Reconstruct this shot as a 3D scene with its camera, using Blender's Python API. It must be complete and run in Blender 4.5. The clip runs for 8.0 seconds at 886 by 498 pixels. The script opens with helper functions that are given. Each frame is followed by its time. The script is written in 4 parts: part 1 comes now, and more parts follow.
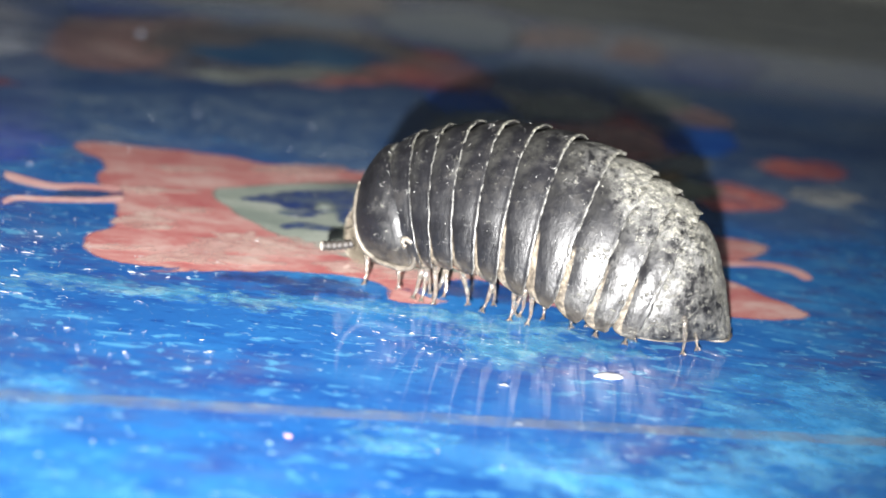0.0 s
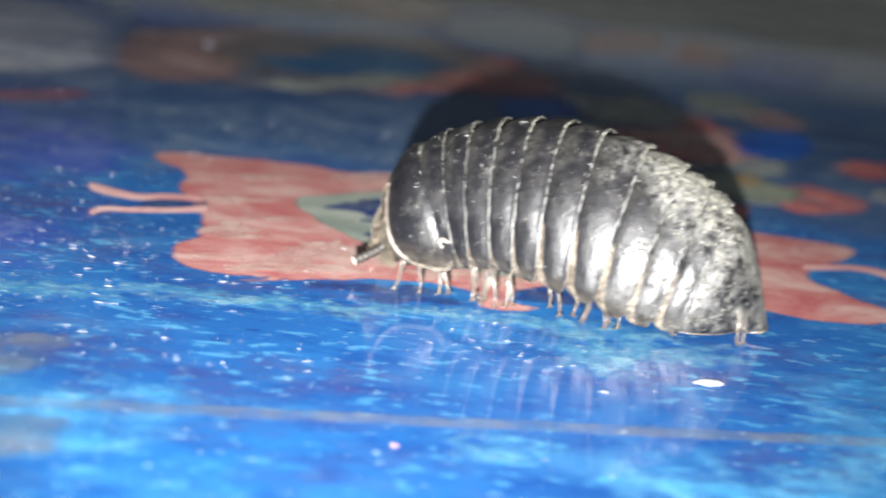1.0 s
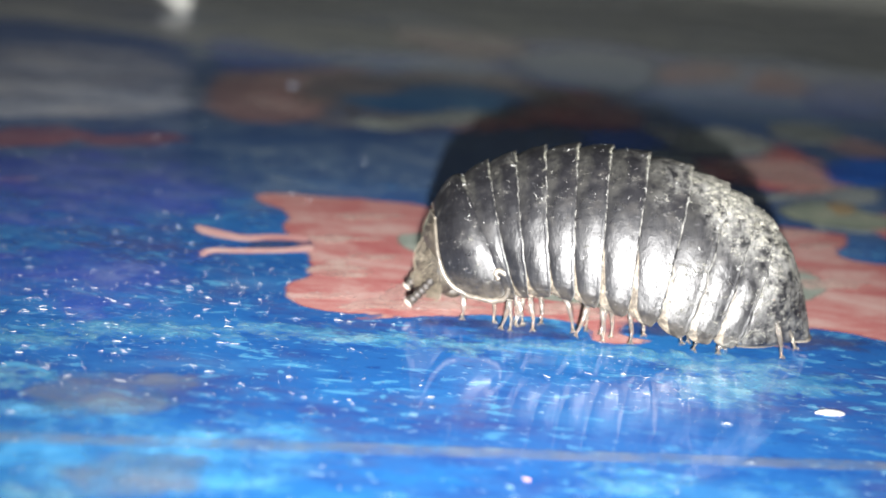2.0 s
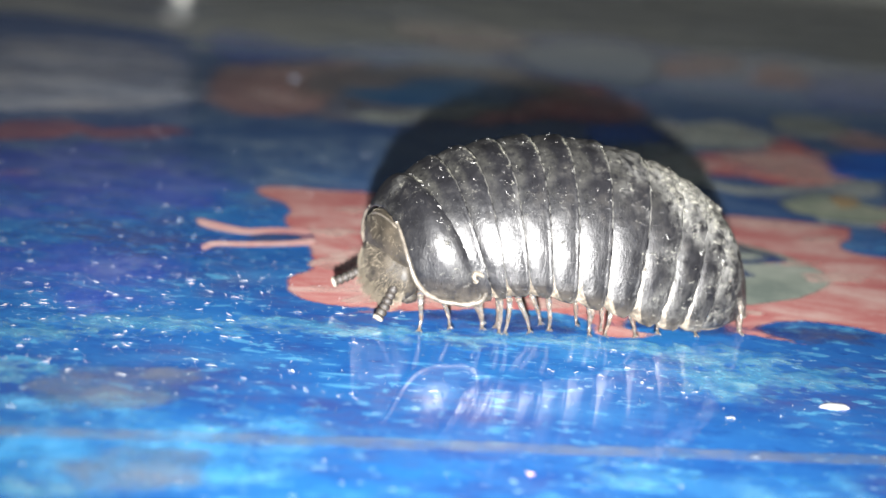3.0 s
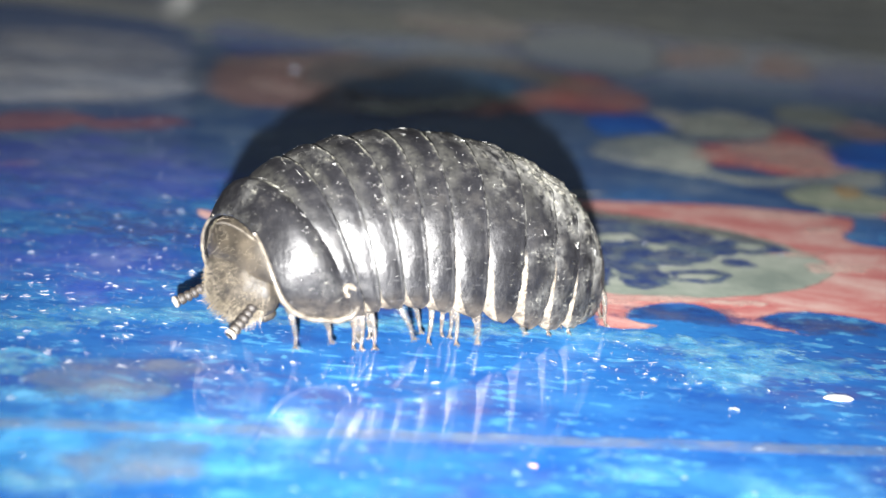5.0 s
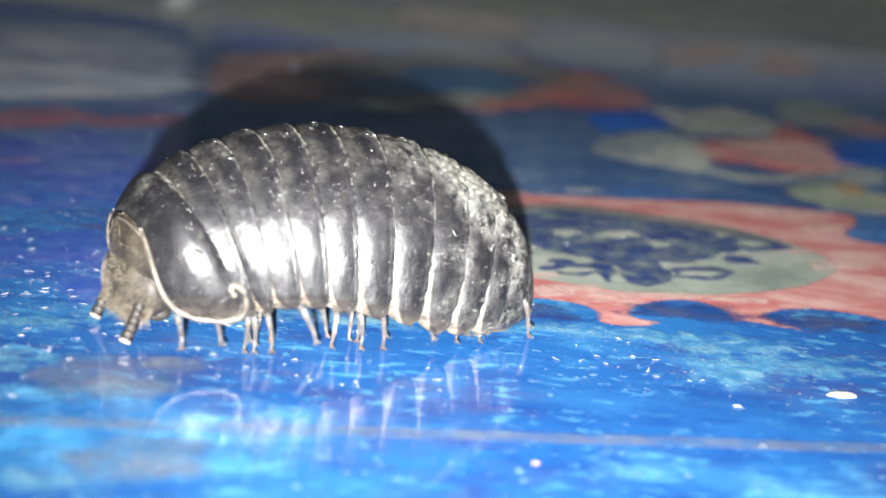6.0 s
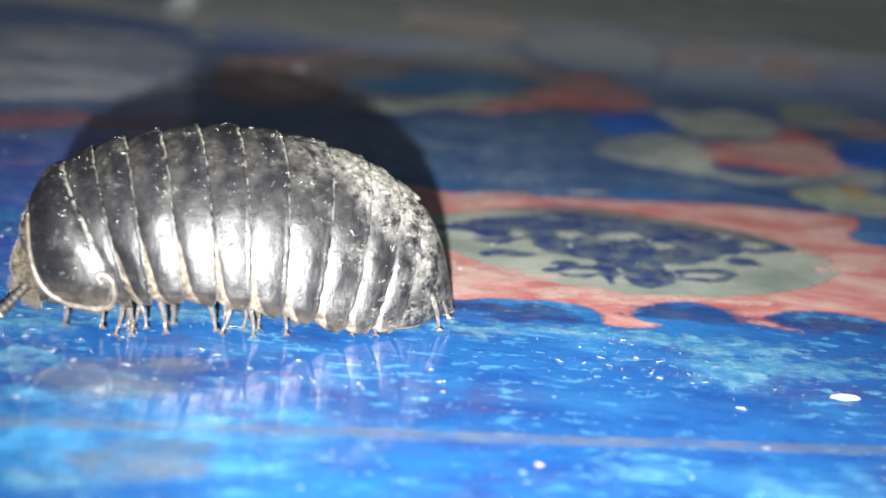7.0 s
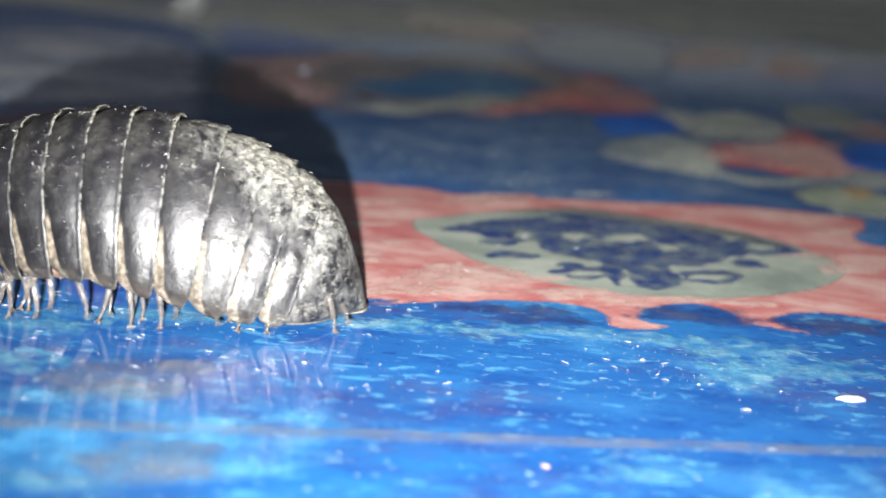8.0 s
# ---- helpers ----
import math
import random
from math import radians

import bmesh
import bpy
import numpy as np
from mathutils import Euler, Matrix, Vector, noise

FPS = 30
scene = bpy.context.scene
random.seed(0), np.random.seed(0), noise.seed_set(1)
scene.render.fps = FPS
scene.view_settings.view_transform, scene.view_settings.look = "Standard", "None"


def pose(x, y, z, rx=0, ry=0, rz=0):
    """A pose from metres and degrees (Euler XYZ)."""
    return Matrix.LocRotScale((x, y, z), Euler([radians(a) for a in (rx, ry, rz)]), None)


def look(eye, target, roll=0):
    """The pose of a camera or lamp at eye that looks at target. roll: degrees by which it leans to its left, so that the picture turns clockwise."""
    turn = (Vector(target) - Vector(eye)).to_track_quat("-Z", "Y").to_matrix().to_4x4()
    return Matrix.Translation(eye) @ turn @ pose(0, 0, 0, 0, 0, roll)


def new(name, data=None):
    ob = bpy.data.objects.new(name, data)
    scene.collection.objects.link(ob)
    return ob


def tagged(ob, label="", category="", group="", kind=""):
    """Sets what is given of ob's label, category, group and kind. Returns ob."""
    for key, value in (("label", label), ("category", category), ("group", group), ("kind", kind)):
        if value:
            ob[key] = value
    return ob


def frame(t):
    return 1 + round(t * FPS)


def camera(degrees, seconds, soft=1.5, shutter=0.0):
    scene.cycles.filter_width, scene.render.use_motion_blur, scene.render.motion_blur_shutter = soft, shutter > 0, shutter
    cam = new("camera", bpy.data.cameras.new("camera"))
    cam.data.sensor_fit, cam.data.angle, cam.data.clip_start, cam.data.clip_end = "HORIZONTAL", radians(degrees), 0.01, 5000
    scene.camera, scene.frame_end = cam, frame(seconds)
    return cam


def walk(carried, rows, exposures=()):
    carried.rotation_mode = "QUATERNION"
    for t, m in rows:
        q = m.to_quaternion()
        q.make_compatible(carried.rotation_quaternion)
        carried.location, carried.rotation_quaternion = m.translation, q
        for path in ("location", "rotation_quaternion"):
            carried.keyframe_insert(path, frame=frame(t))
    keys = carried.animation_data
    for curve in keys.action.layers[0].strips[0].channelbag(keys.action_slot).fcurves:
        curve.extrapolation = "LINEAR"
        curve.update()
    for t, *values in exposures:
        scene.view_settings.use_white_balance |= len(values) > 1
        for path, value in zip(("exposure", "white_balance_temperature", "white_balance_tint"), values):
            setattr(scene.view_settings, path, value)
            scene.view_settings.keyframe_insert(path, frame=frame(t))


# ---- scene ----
# ================= camera and its way =================
cam = camera(33.15, 8.0, soft=1.6, shutter=0.4)
cam.data.dof.use_dof = True
cam.data.dof.focus_distance = 0.122
cam.data.dof.aperture_fstop = 31
PATH = [
    (0.0, look((0.00725, -0.00080, 0.03398), (0.01727, 0.11577, 0.00730), 7.77)),
    (0.5, look((0.00669, -0.00027, 0.03374), (0.01558, 0.11639, 0.00705), 7.73)),
    (0.7, look((0.00684, -0.00010, 0.03394), (0.01442, 0.11654, 0.00680), 7.45)),
    (1.0, look((0.00411, 0.00043, 0.03325), (0.00977, 0.11730, 0.00663), 6.71)),
    (1.2, look((0.00216, 0.00177, 0.03243), (0.00436, 0.11842, 0.00438), 5.45)),
    (1.5, look((0.00029, 0.00033, 0.03320), (0.00031, 0.11695, 0.00492), 4.99)),
    (1.7, look((0.00025, -0.00042, 0.03283), (0.00019, 0.11706, 0.00837), 5.25)),
    (1.8, look((0.00023, -0.00065, 0.03290), (0.00020, 0.11692, 0.00887), 5.21)),
    (2.0, look((0.00014, -0.00073, 0.03321), (0.00022, 0.11675, 0.00879), 5.02)),
    (3.5, look((0.00000, 0.00000, 0.03300), (0.00000, 0.11738, 0.00805), 5.00)),
    (4.0, look((0.00003, -0.00013, 0.03315), (-0.00006, 0.11733, 0.00855), 4.91)),
    (4.5, look((0.00002, 0.00008, 0.03304), (-0.00003, 0.11741, 0.00789), 4.95)),
    (6.0, look((-0.00019, 0.00069, 0.03277), (-0.00018, 0.11788, 0.00694), 4.91)),
    (6.5, look((-0.00024, 0.00051, 0.03279), (-0.00052, 0.11771, 0.00706), 4.93)),
    (7.0, look((-0.00026, 0.00059, 0.03276), (-0.00049, 0.11781, 0.00707), 4.96)),
    (7.5, look((-0.00028, 0.00038, 0.03287), (-0.00090, 0.11762, 0.00731), 4.92)),
    (8.0, look((-0.00031, 0.00033, 0.03287), (-0.00099, 0.11756, 0.00724), 4.88)),
]
walk(cam, PATH, exposures=[(0.0, 0.25), (1.2, 0.25), (2.0, 0.25), (3.5, 0.35), (4.0, 0.49), (4.5, 0.66), (4.7, 0.62), (5.8, 0.46), (8.0, 0.32)])

# ================= light =================
# a small torch held just behind and under the lens, and a dim area lamp added behind it as fill
torch_data = bpy.data.lights.new("torch", "SPOT")
torch_data.energy = 16.0
torch_data.spot_size = radians(80)
torch_data.spot_blend = 1.0
torch_data.color = (1.0, 0.985, 0.97)
torch_data.shadow_soft_size = 0.0009
torch = new("torch", torch_data)
torch.matrix_world = look((0.0, -0.030, 0.0275), (0.024, 0.50, 0.184))

# added fill: an area lamp with no known source, lifts the dark parts
fill_data = bpy.data.lights.new("fill_lamp", "AREA")
fill_data.shape = "RECTANGLE"
fill_data.size, fill_data.size_y = 1.2, 1.0
fill_data.energy = 8.0
fill_data.color = (0.86, 0.92, 1.0)
fill = new("fill_lamp", fill_data)
fill.matrix_world = look((-0.6, -1.46, 1.4), (0.2, 1.5, 0.2))

world = bpy.data.worlds.new("evening_sky")
scene.world = world
world.use_nodes = True
world.node_tree.nodes["Background"].inputs["Color"].default_value = (0.5, 0.6, 0.75, 1)
world.node_tree.nodes["Background"].inputs["Strength"].default_value = 0.05

# ================= materials =================


class Nodes:
    """Short hand for building a node material."""

    def __init__(self, name):
        self.mat = bpy.data.materials.new(name)
        self.mat.use_nodes = True
        self.tree = self.mat.node_tree
        self.bsdf = self.tree.nodes["Principled BSDF"]

    def add(self, kind, **values):
        node = self.tree.nodes.new(kind)
        for key, value in values.items():
            setattr(node, key, value)
        return node

    def link(self, a, b):
        self.tree.links.new(a, b)

    def coords(self, space="Object"):
        return self.add("ShaderNodeTexCoord").outputs[space]

    def noise(self, vec, scale, detail=4.0, rough=0.55, distort=0.0):
        n = self.add("ShaderNodeTexNoise")
        n.inputs["Scale"].default_value = scale
        n.inputs["Detail"].default_value = detail
        n.inputs["Roughness"].default_value = rough
        n.inputs["Distortion"].default_value = distort
        self.link(vec, n.inputs["Vector"])
        return n.outputs["Fac"]

    def ramp(self, fac, stops):
        r = self.add("ShaderNodeValToRGB")
        while len(r.color_ramp.elements) < len(stops):
            r.color_ramp.elements.new(0.5)
        for el, (p, c) in zip(r.color_ramp.elements, stops):
            el.position = p
            el.color = (*c, 1) if len(c) == 3 else c
        self.link(fac, r.inputs["Fac"])
        return r.outputs["Color"]

    def mask(self, fac, lo, hi):
        m = self.add("ShaderNodeMapRange")
        m.inputs["From Min"].default_value = lo
        m.inputs["From Max"].default_value = hi
        self.link(fac, m.inputs["Value"])
        return m.outputs["Result"]

    def math(self, op, a, b=0.5):
        m = self.add("ShaderNodeMath", operation=op)
        for k, v in enumerate((a, b)):
            if isinstance(v, (int, float)):
                m.inputs[k].default_value = v
            else:
                self.link(v, m.inputs[k])
        return m.outputs["Value"]

    def mix(self, fac, a, b):
        m = self.add("ShaderNodeMix", data_type="RGBA")
        for sock, v in ((m.inputs[0], fac), (m.inputs[6], a), (m.inputs[7], b)):
            if isinstance(v, tuple):
                sock.default_value = (*v, 1)
            elif isinstance(v, (int, float)):
                sock.default_value = v
            else:
                self.link(v, sock)
        return m.outputs[2]

    def stretch(self, vec, sx, sy, sz, turn=0.0):
        m = self.add("ShaderNodeMapping")
        m.inputs["Scale"].default_value = (sx, sy, sz)
        m.inputs["Rotation"].default_value = (0, 0, radians(turn))
        self.link(vec, m.inputs["Vector"])
        return m.outputs["Vector"]

    def bump(self, height, strength, distance):
        b = self.add("ShaderNodeBump")
        b.inputs["Strength"].default_value = strength
        b.inputs["Distance"].default_value = distance
        self.link(height, b.inputs["Height"])
        self.link(b.outputs["Normal"], self.bsdf.inputs["Normal"])

    def set(self, **values):
        for key, v in values.items():
            sock = self.bsdf.inputs[key.replace("_", " ")]
            if isinstance(v, tuple):
                sock.default_value = (*v, 1) if len(v) == 3 else v
            elif isinstance(v, (int, float)):
                sock.default_value = v
            else:
                self.link(v, sock)
        return self.mat


def floor_gloss(n, co):
    """Shared gloss of the sealed print: fine scratches and dust dulling."""
    dull = n.noise(co, 420, 5, 0.7)
    n.bump(n.noise(co, 700, 4, 0.6), 0.022, 0.0002)
    n.set(Roughness=n.mask(dull, 0.24, 4.2), IOR=1.43)


def blue_print():
    n = Nodes("blue_water_print")
    co = n.coords()
    wide = n.noise(co, 22, 3)
    base = n.ramp(wide, [(0.32, (0.016, 0.078, 0.27)), (0.5, (0.022, 0.135, 0.40)), (0.7, (0.030, 0.21, 0.50))])
    flow = n.stretch(co, 0.6, 1.0, 1, 12)
    where = n.noise(co, 48, 3, 0.55)
    # indigo and purple-brown breaks in the water
    dark = n.mask(n.noise(flow, 230, 5, 0.65), 0.50, 0.62)
    col = n.mix(n.math("MULTIPLY", dark, 0.55), base, (0.012, 0.055, 0.26))
    purple = n.math("MULTIPLY", n.mask(n.noise(co, 38, 4, 0.6), 0.47, 0.60), n.mask(n.noise(flow, 330, 6, 0.7), 0.42, 0.58))
    col = n.mix(n.math("MULTIPLY", purple, 0.75), col, (0.070, 0.066, 0.19))
    # drifts of soft light blue, then crisp cyan dashes and small pale chips lying in them
    drift = n.math("MULTIPLY", n.mask(n.noise(flow, 150, 5, 0.6, 0.3), 0.47, 0.62), n.mask(where, 0.40, 0.58))
    col = n.mix(n.math("MULTIPLY", drift, 0.42), col, (0.07, 0.31, 0.60))
    dash = n.math("MULTIPLY", n.mask(n.noise(n.stretch(co, 0.55, 1.0, 1, 10), 620, 4, 0.6, 0.5), 0.575, 0.625), n.mask(n.noise(co, 62, 3, 0.5), 0.36, 0.56))
    col = n.mix(n.math("MULTIPLY", dash, 0.62), col, (0.13, 0.46, 0.68))
    chip = n.math("MULTIPLY", n.mask(n.noise(n.stretch(co, 0.55, 1.0, 1, -12), 1250, 3, 0.55, 0.4), 0.645, 0.685), n.mask(n.noise(co, 75, 3), 0.38, 0.54))
    col = n.mix(n.math("MULTIPLY", chip, 0.75), col, (0.36, 0.60, 0.74))
    nick = n.math("MULTIPLY", n.mask(n.noise(n.stretch(co, 0.5, 1.0, 1, 5), 900, 4, 0.6), 0.60, 0.66), n.mask(where, 0.56, 0.42))
    col = n.mix(n.math("MULTIPLY", nick, 0.6), col, (0.010, 0.045, 0.22))
    # beyond the butterfly dull navy print with pale grey-blue scumbling, then clear blue; both painted lighter to stand
    # in for far torch light and haze
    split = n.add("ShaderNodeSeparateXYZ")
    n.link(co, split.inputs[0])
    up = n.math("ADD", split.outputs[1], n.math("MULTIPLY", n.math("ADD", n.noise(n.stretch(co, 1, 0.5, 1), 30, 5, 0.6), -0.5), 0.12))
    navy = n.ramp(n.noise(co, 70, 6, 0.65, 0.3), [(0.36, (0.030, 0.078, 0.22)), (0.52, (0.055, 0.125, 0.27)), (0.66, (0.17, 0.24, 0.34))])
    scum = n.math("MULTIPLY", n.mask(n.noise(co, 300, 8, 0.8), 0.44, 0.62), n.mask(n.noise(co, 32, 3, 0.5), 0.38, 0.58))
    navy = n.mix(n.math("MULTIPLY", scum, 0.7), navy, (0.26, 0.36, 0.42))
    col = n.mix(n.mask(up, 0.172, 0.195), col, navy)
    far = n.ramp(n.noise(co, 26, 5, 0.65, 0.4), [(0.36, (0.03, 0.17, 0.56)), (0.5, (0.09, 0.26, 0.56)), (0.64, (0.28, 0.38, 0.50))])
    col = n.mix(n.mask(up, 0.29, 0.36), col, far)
    grain = n.mask(n.noise(co, 1300, 6, 0.75), 0.32, 0.72)
    col = n.mix(n.math("MULTIPLY", grain, 0.32), col, (0.012, 0.055, 0.25))
    floor_gloss(n, co)
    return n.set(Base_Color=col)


def ink(name, dark, mid, light, scale=160.0, turn=15.0, tear=420.0, rag=1.3, density=1.0, streak=0.75):
    """A printed colour, brushed unevenly; its edge is broken by `rag` and it covers the blue by `density`."""
    n = Nodes(name)
    co = n.coords()
    stroke = n.noise(n.stretch(co, streak, 0.8, 1, turn), scale * 0.8, 7, 0.7, 0.5)
    col = n.ramp(stroke, [(0.36, dark), (0.48, mid), (0.62, light)])
    dash = n.mask(n.noise(n.stretch(co, 0.45, 0.9, 1, turn), scale * 2.6, 5, 0.7, 0.4), 0.56, 0.66)
    col = n.mix(n.math("MULTIPLY", dash, 0.55), col, light)
    blotch = n.mask(n.noise(co, scale * 4.0, 5, 0.75), 0.52, 0.68)
    col = n.mix(n.math("MULTIPLY", blotch, 0.5), col, dark)
    grit = n.mask(n.noise(co, 1800, 3, 0.6), 0.60, 0.72)
    col = n.mix(n.math("MULTIPLY", grit, 0.4), col, light)
    floor_gloss(n, co)
    # the ink breaks up along its edge
    edge = n.add("ShaderNodeAttribute", attribute_name="edge").outputs["Fac"]
    torn = n.math("ADD", edge, n.math("MULTIPLY", n.math("ADD", n.noise(n.stretch(co, 0.8, 0.7, 1), tear, 6, 0.7), -0.5), rag))
    cover = n.mask(torn, -0.5, 0.5)
    if density < 1:
        cover = n.math("MULTIPLY", n.math("MULTIPLY", cover, density), n.mask(n.noise(co, tear * 0.7, 5, 0.65), 0.25, 0.58))
    return n.set(Base_Color=col, Alpha=cover)


def shell_material():
    n = Nodes("black_chitin")
    co = n.coords()
    uv = n.add("ShaderNodeSeparateXYZ")
    n.link(n.coords("UV"), uv.inputs[0])
    along, around = uv.outputs[0], uv.outputs[1]
    crust = n.add("ShaderNodeAttribute", attribute_name="crust").outputs["Fac"]
    mott = n.noise(co, 620, 6, 0.65)
    col = n.ramp(mott, [(0.3, (0.003, 0.003, 0.0036)), (0.55, (0.006, 0.006, 0.007)), (0.8, (0.02, 0.019, 0.018))])
    # matt dust caught behind the margin of the plate in front, on the upper half
    caught = n.math("MULTIPLY", n.mask(n.math("ADD", along, n.math("MULTIPLY", n.noise(co, 500, 4), 0.3)), 0.80, 0.66), n.mask(around, 0.56, 0.24))
    caught = n.math("MULTIPLY", caught, n.mask(n.noise(co, 1300, 8, 0.8), 0.38, 0.58))
    col = n.mix(n.math("MULTIPLY", caught, 0.5), col, (0.034, 0.0335, 0.029))
    # scratches and bright flecks
    scr = n.mask(n.noise(n.stretch(co, 0.25, 1.6, 1.6), 2600, 3, 0.6), 0.66, 0.74)
    col = n.mix(n.math("MULTIPLY", scr, 0.22), col, (0.16, 0.16, 0.16))
    # worn brown band low on the side
    low = n.math("MULTIPLY", n.mask(around, 0.78, 0.98), n.mask(n.noise(co, 1500, 5), 0.25, 0.6))
    col = n.mix(n.math("MULTIPLY", low, 0.6), col, (0.065, 0.055, 0.043))
    # smooth pale leading part at the foot of each plate, a narrow wedge
    wedge = n.math("MULTIPLY", n.mask(around, 0.61, 0.65), n.mask(n.math("ADD", along, n.math("MULTIPLY", around, -0.55)), -0.045, -0.065))
    col = n.mix(wedge, col, n.ramp(n.noise(co, 1500, 7, 0.75), [(0.36, (0.022, 0.019, 0.016)), (0.50, (0.075, 0.063, 0.049)), (0.66, (0.20, 0.17, 0.13))]))
    # thin horny margin, broken by wear
    edge = n.math("MULTIPLY", n.mask(along, 0.965, 0.985), n.mask(n.noise(co, 1700, 4, 0.65), 0.42, 0.60))
    col = n.mix(n.math("MULTIPLY", edge, 0.7), col, (0.18, 0.178, 0.165))
    crest = n.math("MULTIPLY", n.math("MULTIPLY", n.mask(along, 0.93, 0.98), n.mask(around, 0.30, 0.10)), n.mask(n.noise(co, 2200, 5, 0.7), 0.46, 0.60))
    col = n.mix(crest, col, (0.25, 0.245, 0.20))
    # dried earth: thick on the crusted places, thin flecks elsewhere
    film = n.math("MULTIPLY", n.mask(crust, 0.10, 0.55), n.mask(n.noise(n.stretch(co, 1.0, 0.7, 0.7), 1150, 8, 0.78), 0.44, 0.62))
    col = n.mix(n.math("MULTIPLY", film, 0.80), col, (0.135, 0.134, 0.126))
    earth = n.math("ADD", n.math("MULTIPLY", n.noise(n.stretch(co, 1.0, 1.0, 1.6), 1300, 5, 0.65, 0.3), 0.60), n.math("MULTIPLY", n.noise(co, 4600, 5, 0.7), 0.40))
    level = n.math("ADD", earth, n.math("MULTIPLY", crust, 0.215))
    thick = n.mask(level, 0.60, 0.755)
    col = n.mix(thick, col, n.ramp(n.noise(co, 3000, 5, 0.75), [(0.34, (0.045, 0.044, 0.035)), (0.48, (0.12, 0.117, 0.100)), (0.66, (0.28, 0.27, 0.225))]))
    fleck = n.mask(n.noise(co, 2600, 3, 0.6, 1.2), 0.735, 0.765)
    col = n.mix(n.math("MULTIPLY", fleck, 0.8), col, (0.25, 0.25, 0.22))
    patch = n.mask(n.noise(co, 380, 6, 0.7, 0.3), 0.30, 0.70)
    grain = n.math("MULTIPLY", n.noise(n.stretch(co, 1.0, 0.35, 0.35), 2600, 4, 0.65), 0.22)
    rough = n.math("ADD", n.math("ADD", n.math("ADD", 0.13, grain), n.math("MULTIPLY", patch, 0.28)), n.math("MULTIPLY", n.math("ADD", thick, n.math("MULTIPLY", film, 0.5)), 0.3))
    pits = n.math("ADD", n.math("MULTIPLY", n.noise(co, 1700, 4, 0.6), 0.14), n.math("MULTIPLY", n.noise(n.stretch(co, 1.0, 0.5, 0.5), 5200, 3, 0.6), 0.46))
    height = n.math("ADD", n.math("ADD", pits, thick), n.math("MULTIPLY", film, 0.25))
    n.bump(height, 0.62, 0.00012)
    return n.set(Base_Color=col, Roughness=rough, Specular_IOR_Level=0.335)


def skin(name, dark, light, scale=900.0, rough=0.42, sub=0.0):
    n = Nodes(name)
    co = n.coords()
    col = n.ramp(n.noise(co, scale, 5, 0.65), [(0.32, dark), (0.68, light)])
    n.bump(n.noise(co, scale * 2.2, 3), 0.4, 0.00015)
    return n.set(Base_Color=col, Roughness=rough, Subsurface_Weight=sub, Subsurface_Scale=0.0006)


def banded(name):
    """Dark joints with pale rings, along the part's first UV axis."""
    n = Nodes(name)
    uv = n.add("ShaderNodeSeparateXYZ")
    n.link(n.coords("UV"), uv.inputs[0])
    saw = n.math("FRACT", n.math("MULTIPLY", uv.outputs[0], 6.0), 0.0)
    pale = n.math("MAXIMUM", n.mask(saw, 0.84, 0.92), n.mask(uv.outputs[0], 0.90, 0.93))
    col = n.mix(pale, (0.015, 0.012, 0.010), (0.20, 0.18, 0.15))
    n.bump(n.noise(n.coords(), 2500, 3), 0.3, 0.0001)
    return n.set(Base_Color=col, Roughness=0.6)


def plaster(name, base):
    n = Nodes(name)
    co = n.coords()
    big = n.noise(co, 2.5, 4)
    dark = tuple(c * 0.82 for c in base)
    col = n.ramp(big, [(0.3, dark), (0.7, base)])
    n.bump(n.noise(co, 60, 4), 0.2, 0.002)
    return n.set(Base_Color=col, Roughness=0.85)


# inks of the far shapes are lightened to make up for the torch's falloff
BLUE = blue_print()
PINK = ink("pink_ink", (0.447, 0.129, 0.129), (0.516, 0.215, 0.198), (0.619, 0.413, 0.370), 190, 15, 480, 3.0, 1.0, 0.55)
SMEAR = ink("pale_smear_ink", (0.558, 0.306, 0.279), (0.666, 0.450, 0.396), (0.720, 0.558, 0.486), 220, 15, 480, 5.0, 0.85)
SPOTSHADE = ink("spot_shade_ink", (0.08, 0.09, 0.13), (0.14, 0.14, 0.15), (0.22, 0.22, 0.21), 200, 15, 300, 4.0, 0.75)
PALEPINK = ink("pale_pink_ink", (0.605, 0.275, 0.264), (0.726, 0.396, 0.363), (0.814, 0.572, 0.517))
DULLPINK = ink("dull_pink_ink", (0.42, 0.25, 0.24), (0.58, 0.36, 0.33), (0.74, 0.58, 0.53), 60, 15, 60, 4.0, 0.95)
HAZEINK = ink("grey_blue_ink", (0.494, 0.567, 0.682), (0.668, 0.726, 0.813), (0.843, 0.850, 0.850), 60, 15, 60, 4.0, 0.92)
RINGINK = ink("ring_ink", (0.240, 0.225, 0.240), (0.390, 0.330, 0.300), (0.540, 0.450, 0.390), 40, 15, 30, 5.0, 0.75)
MAUVE = ink("mauve_ink", (0.28, 0.10, 0.14), (0.42, 0.17, 0.19), (0.52, 0.32, 0.32), 60, 15, 70, 6.0, 0.8)
RED = ink("red_ink", (0.644, 0.115, 0.115), (0.799, 0.244, 0.206), (0.850, 0.541, 0.464), 80, 15, 110, 6.0, 0.85)
GREYGREEN = ink("grey_green_ink", (0.20, 0.24, 0.21), (0.29, 0.33, 0.28), (0.40, 0.43, 0.37), 90)
FARGREY = ink("far_grey_ink", (0.255, 0.303, 0.319), (0.431, 0.479, 0.431), (0.638, 0.670, 0.590), 70, 15, 90, 4.0, 0.95)
NAVY = ink("navy_ink", (0.016, 0.034, 0.14), (0.028, 0.056, 0.20), (0.13, 0.18, 0.22), 330, 15, 520, 7.0, 0.92)
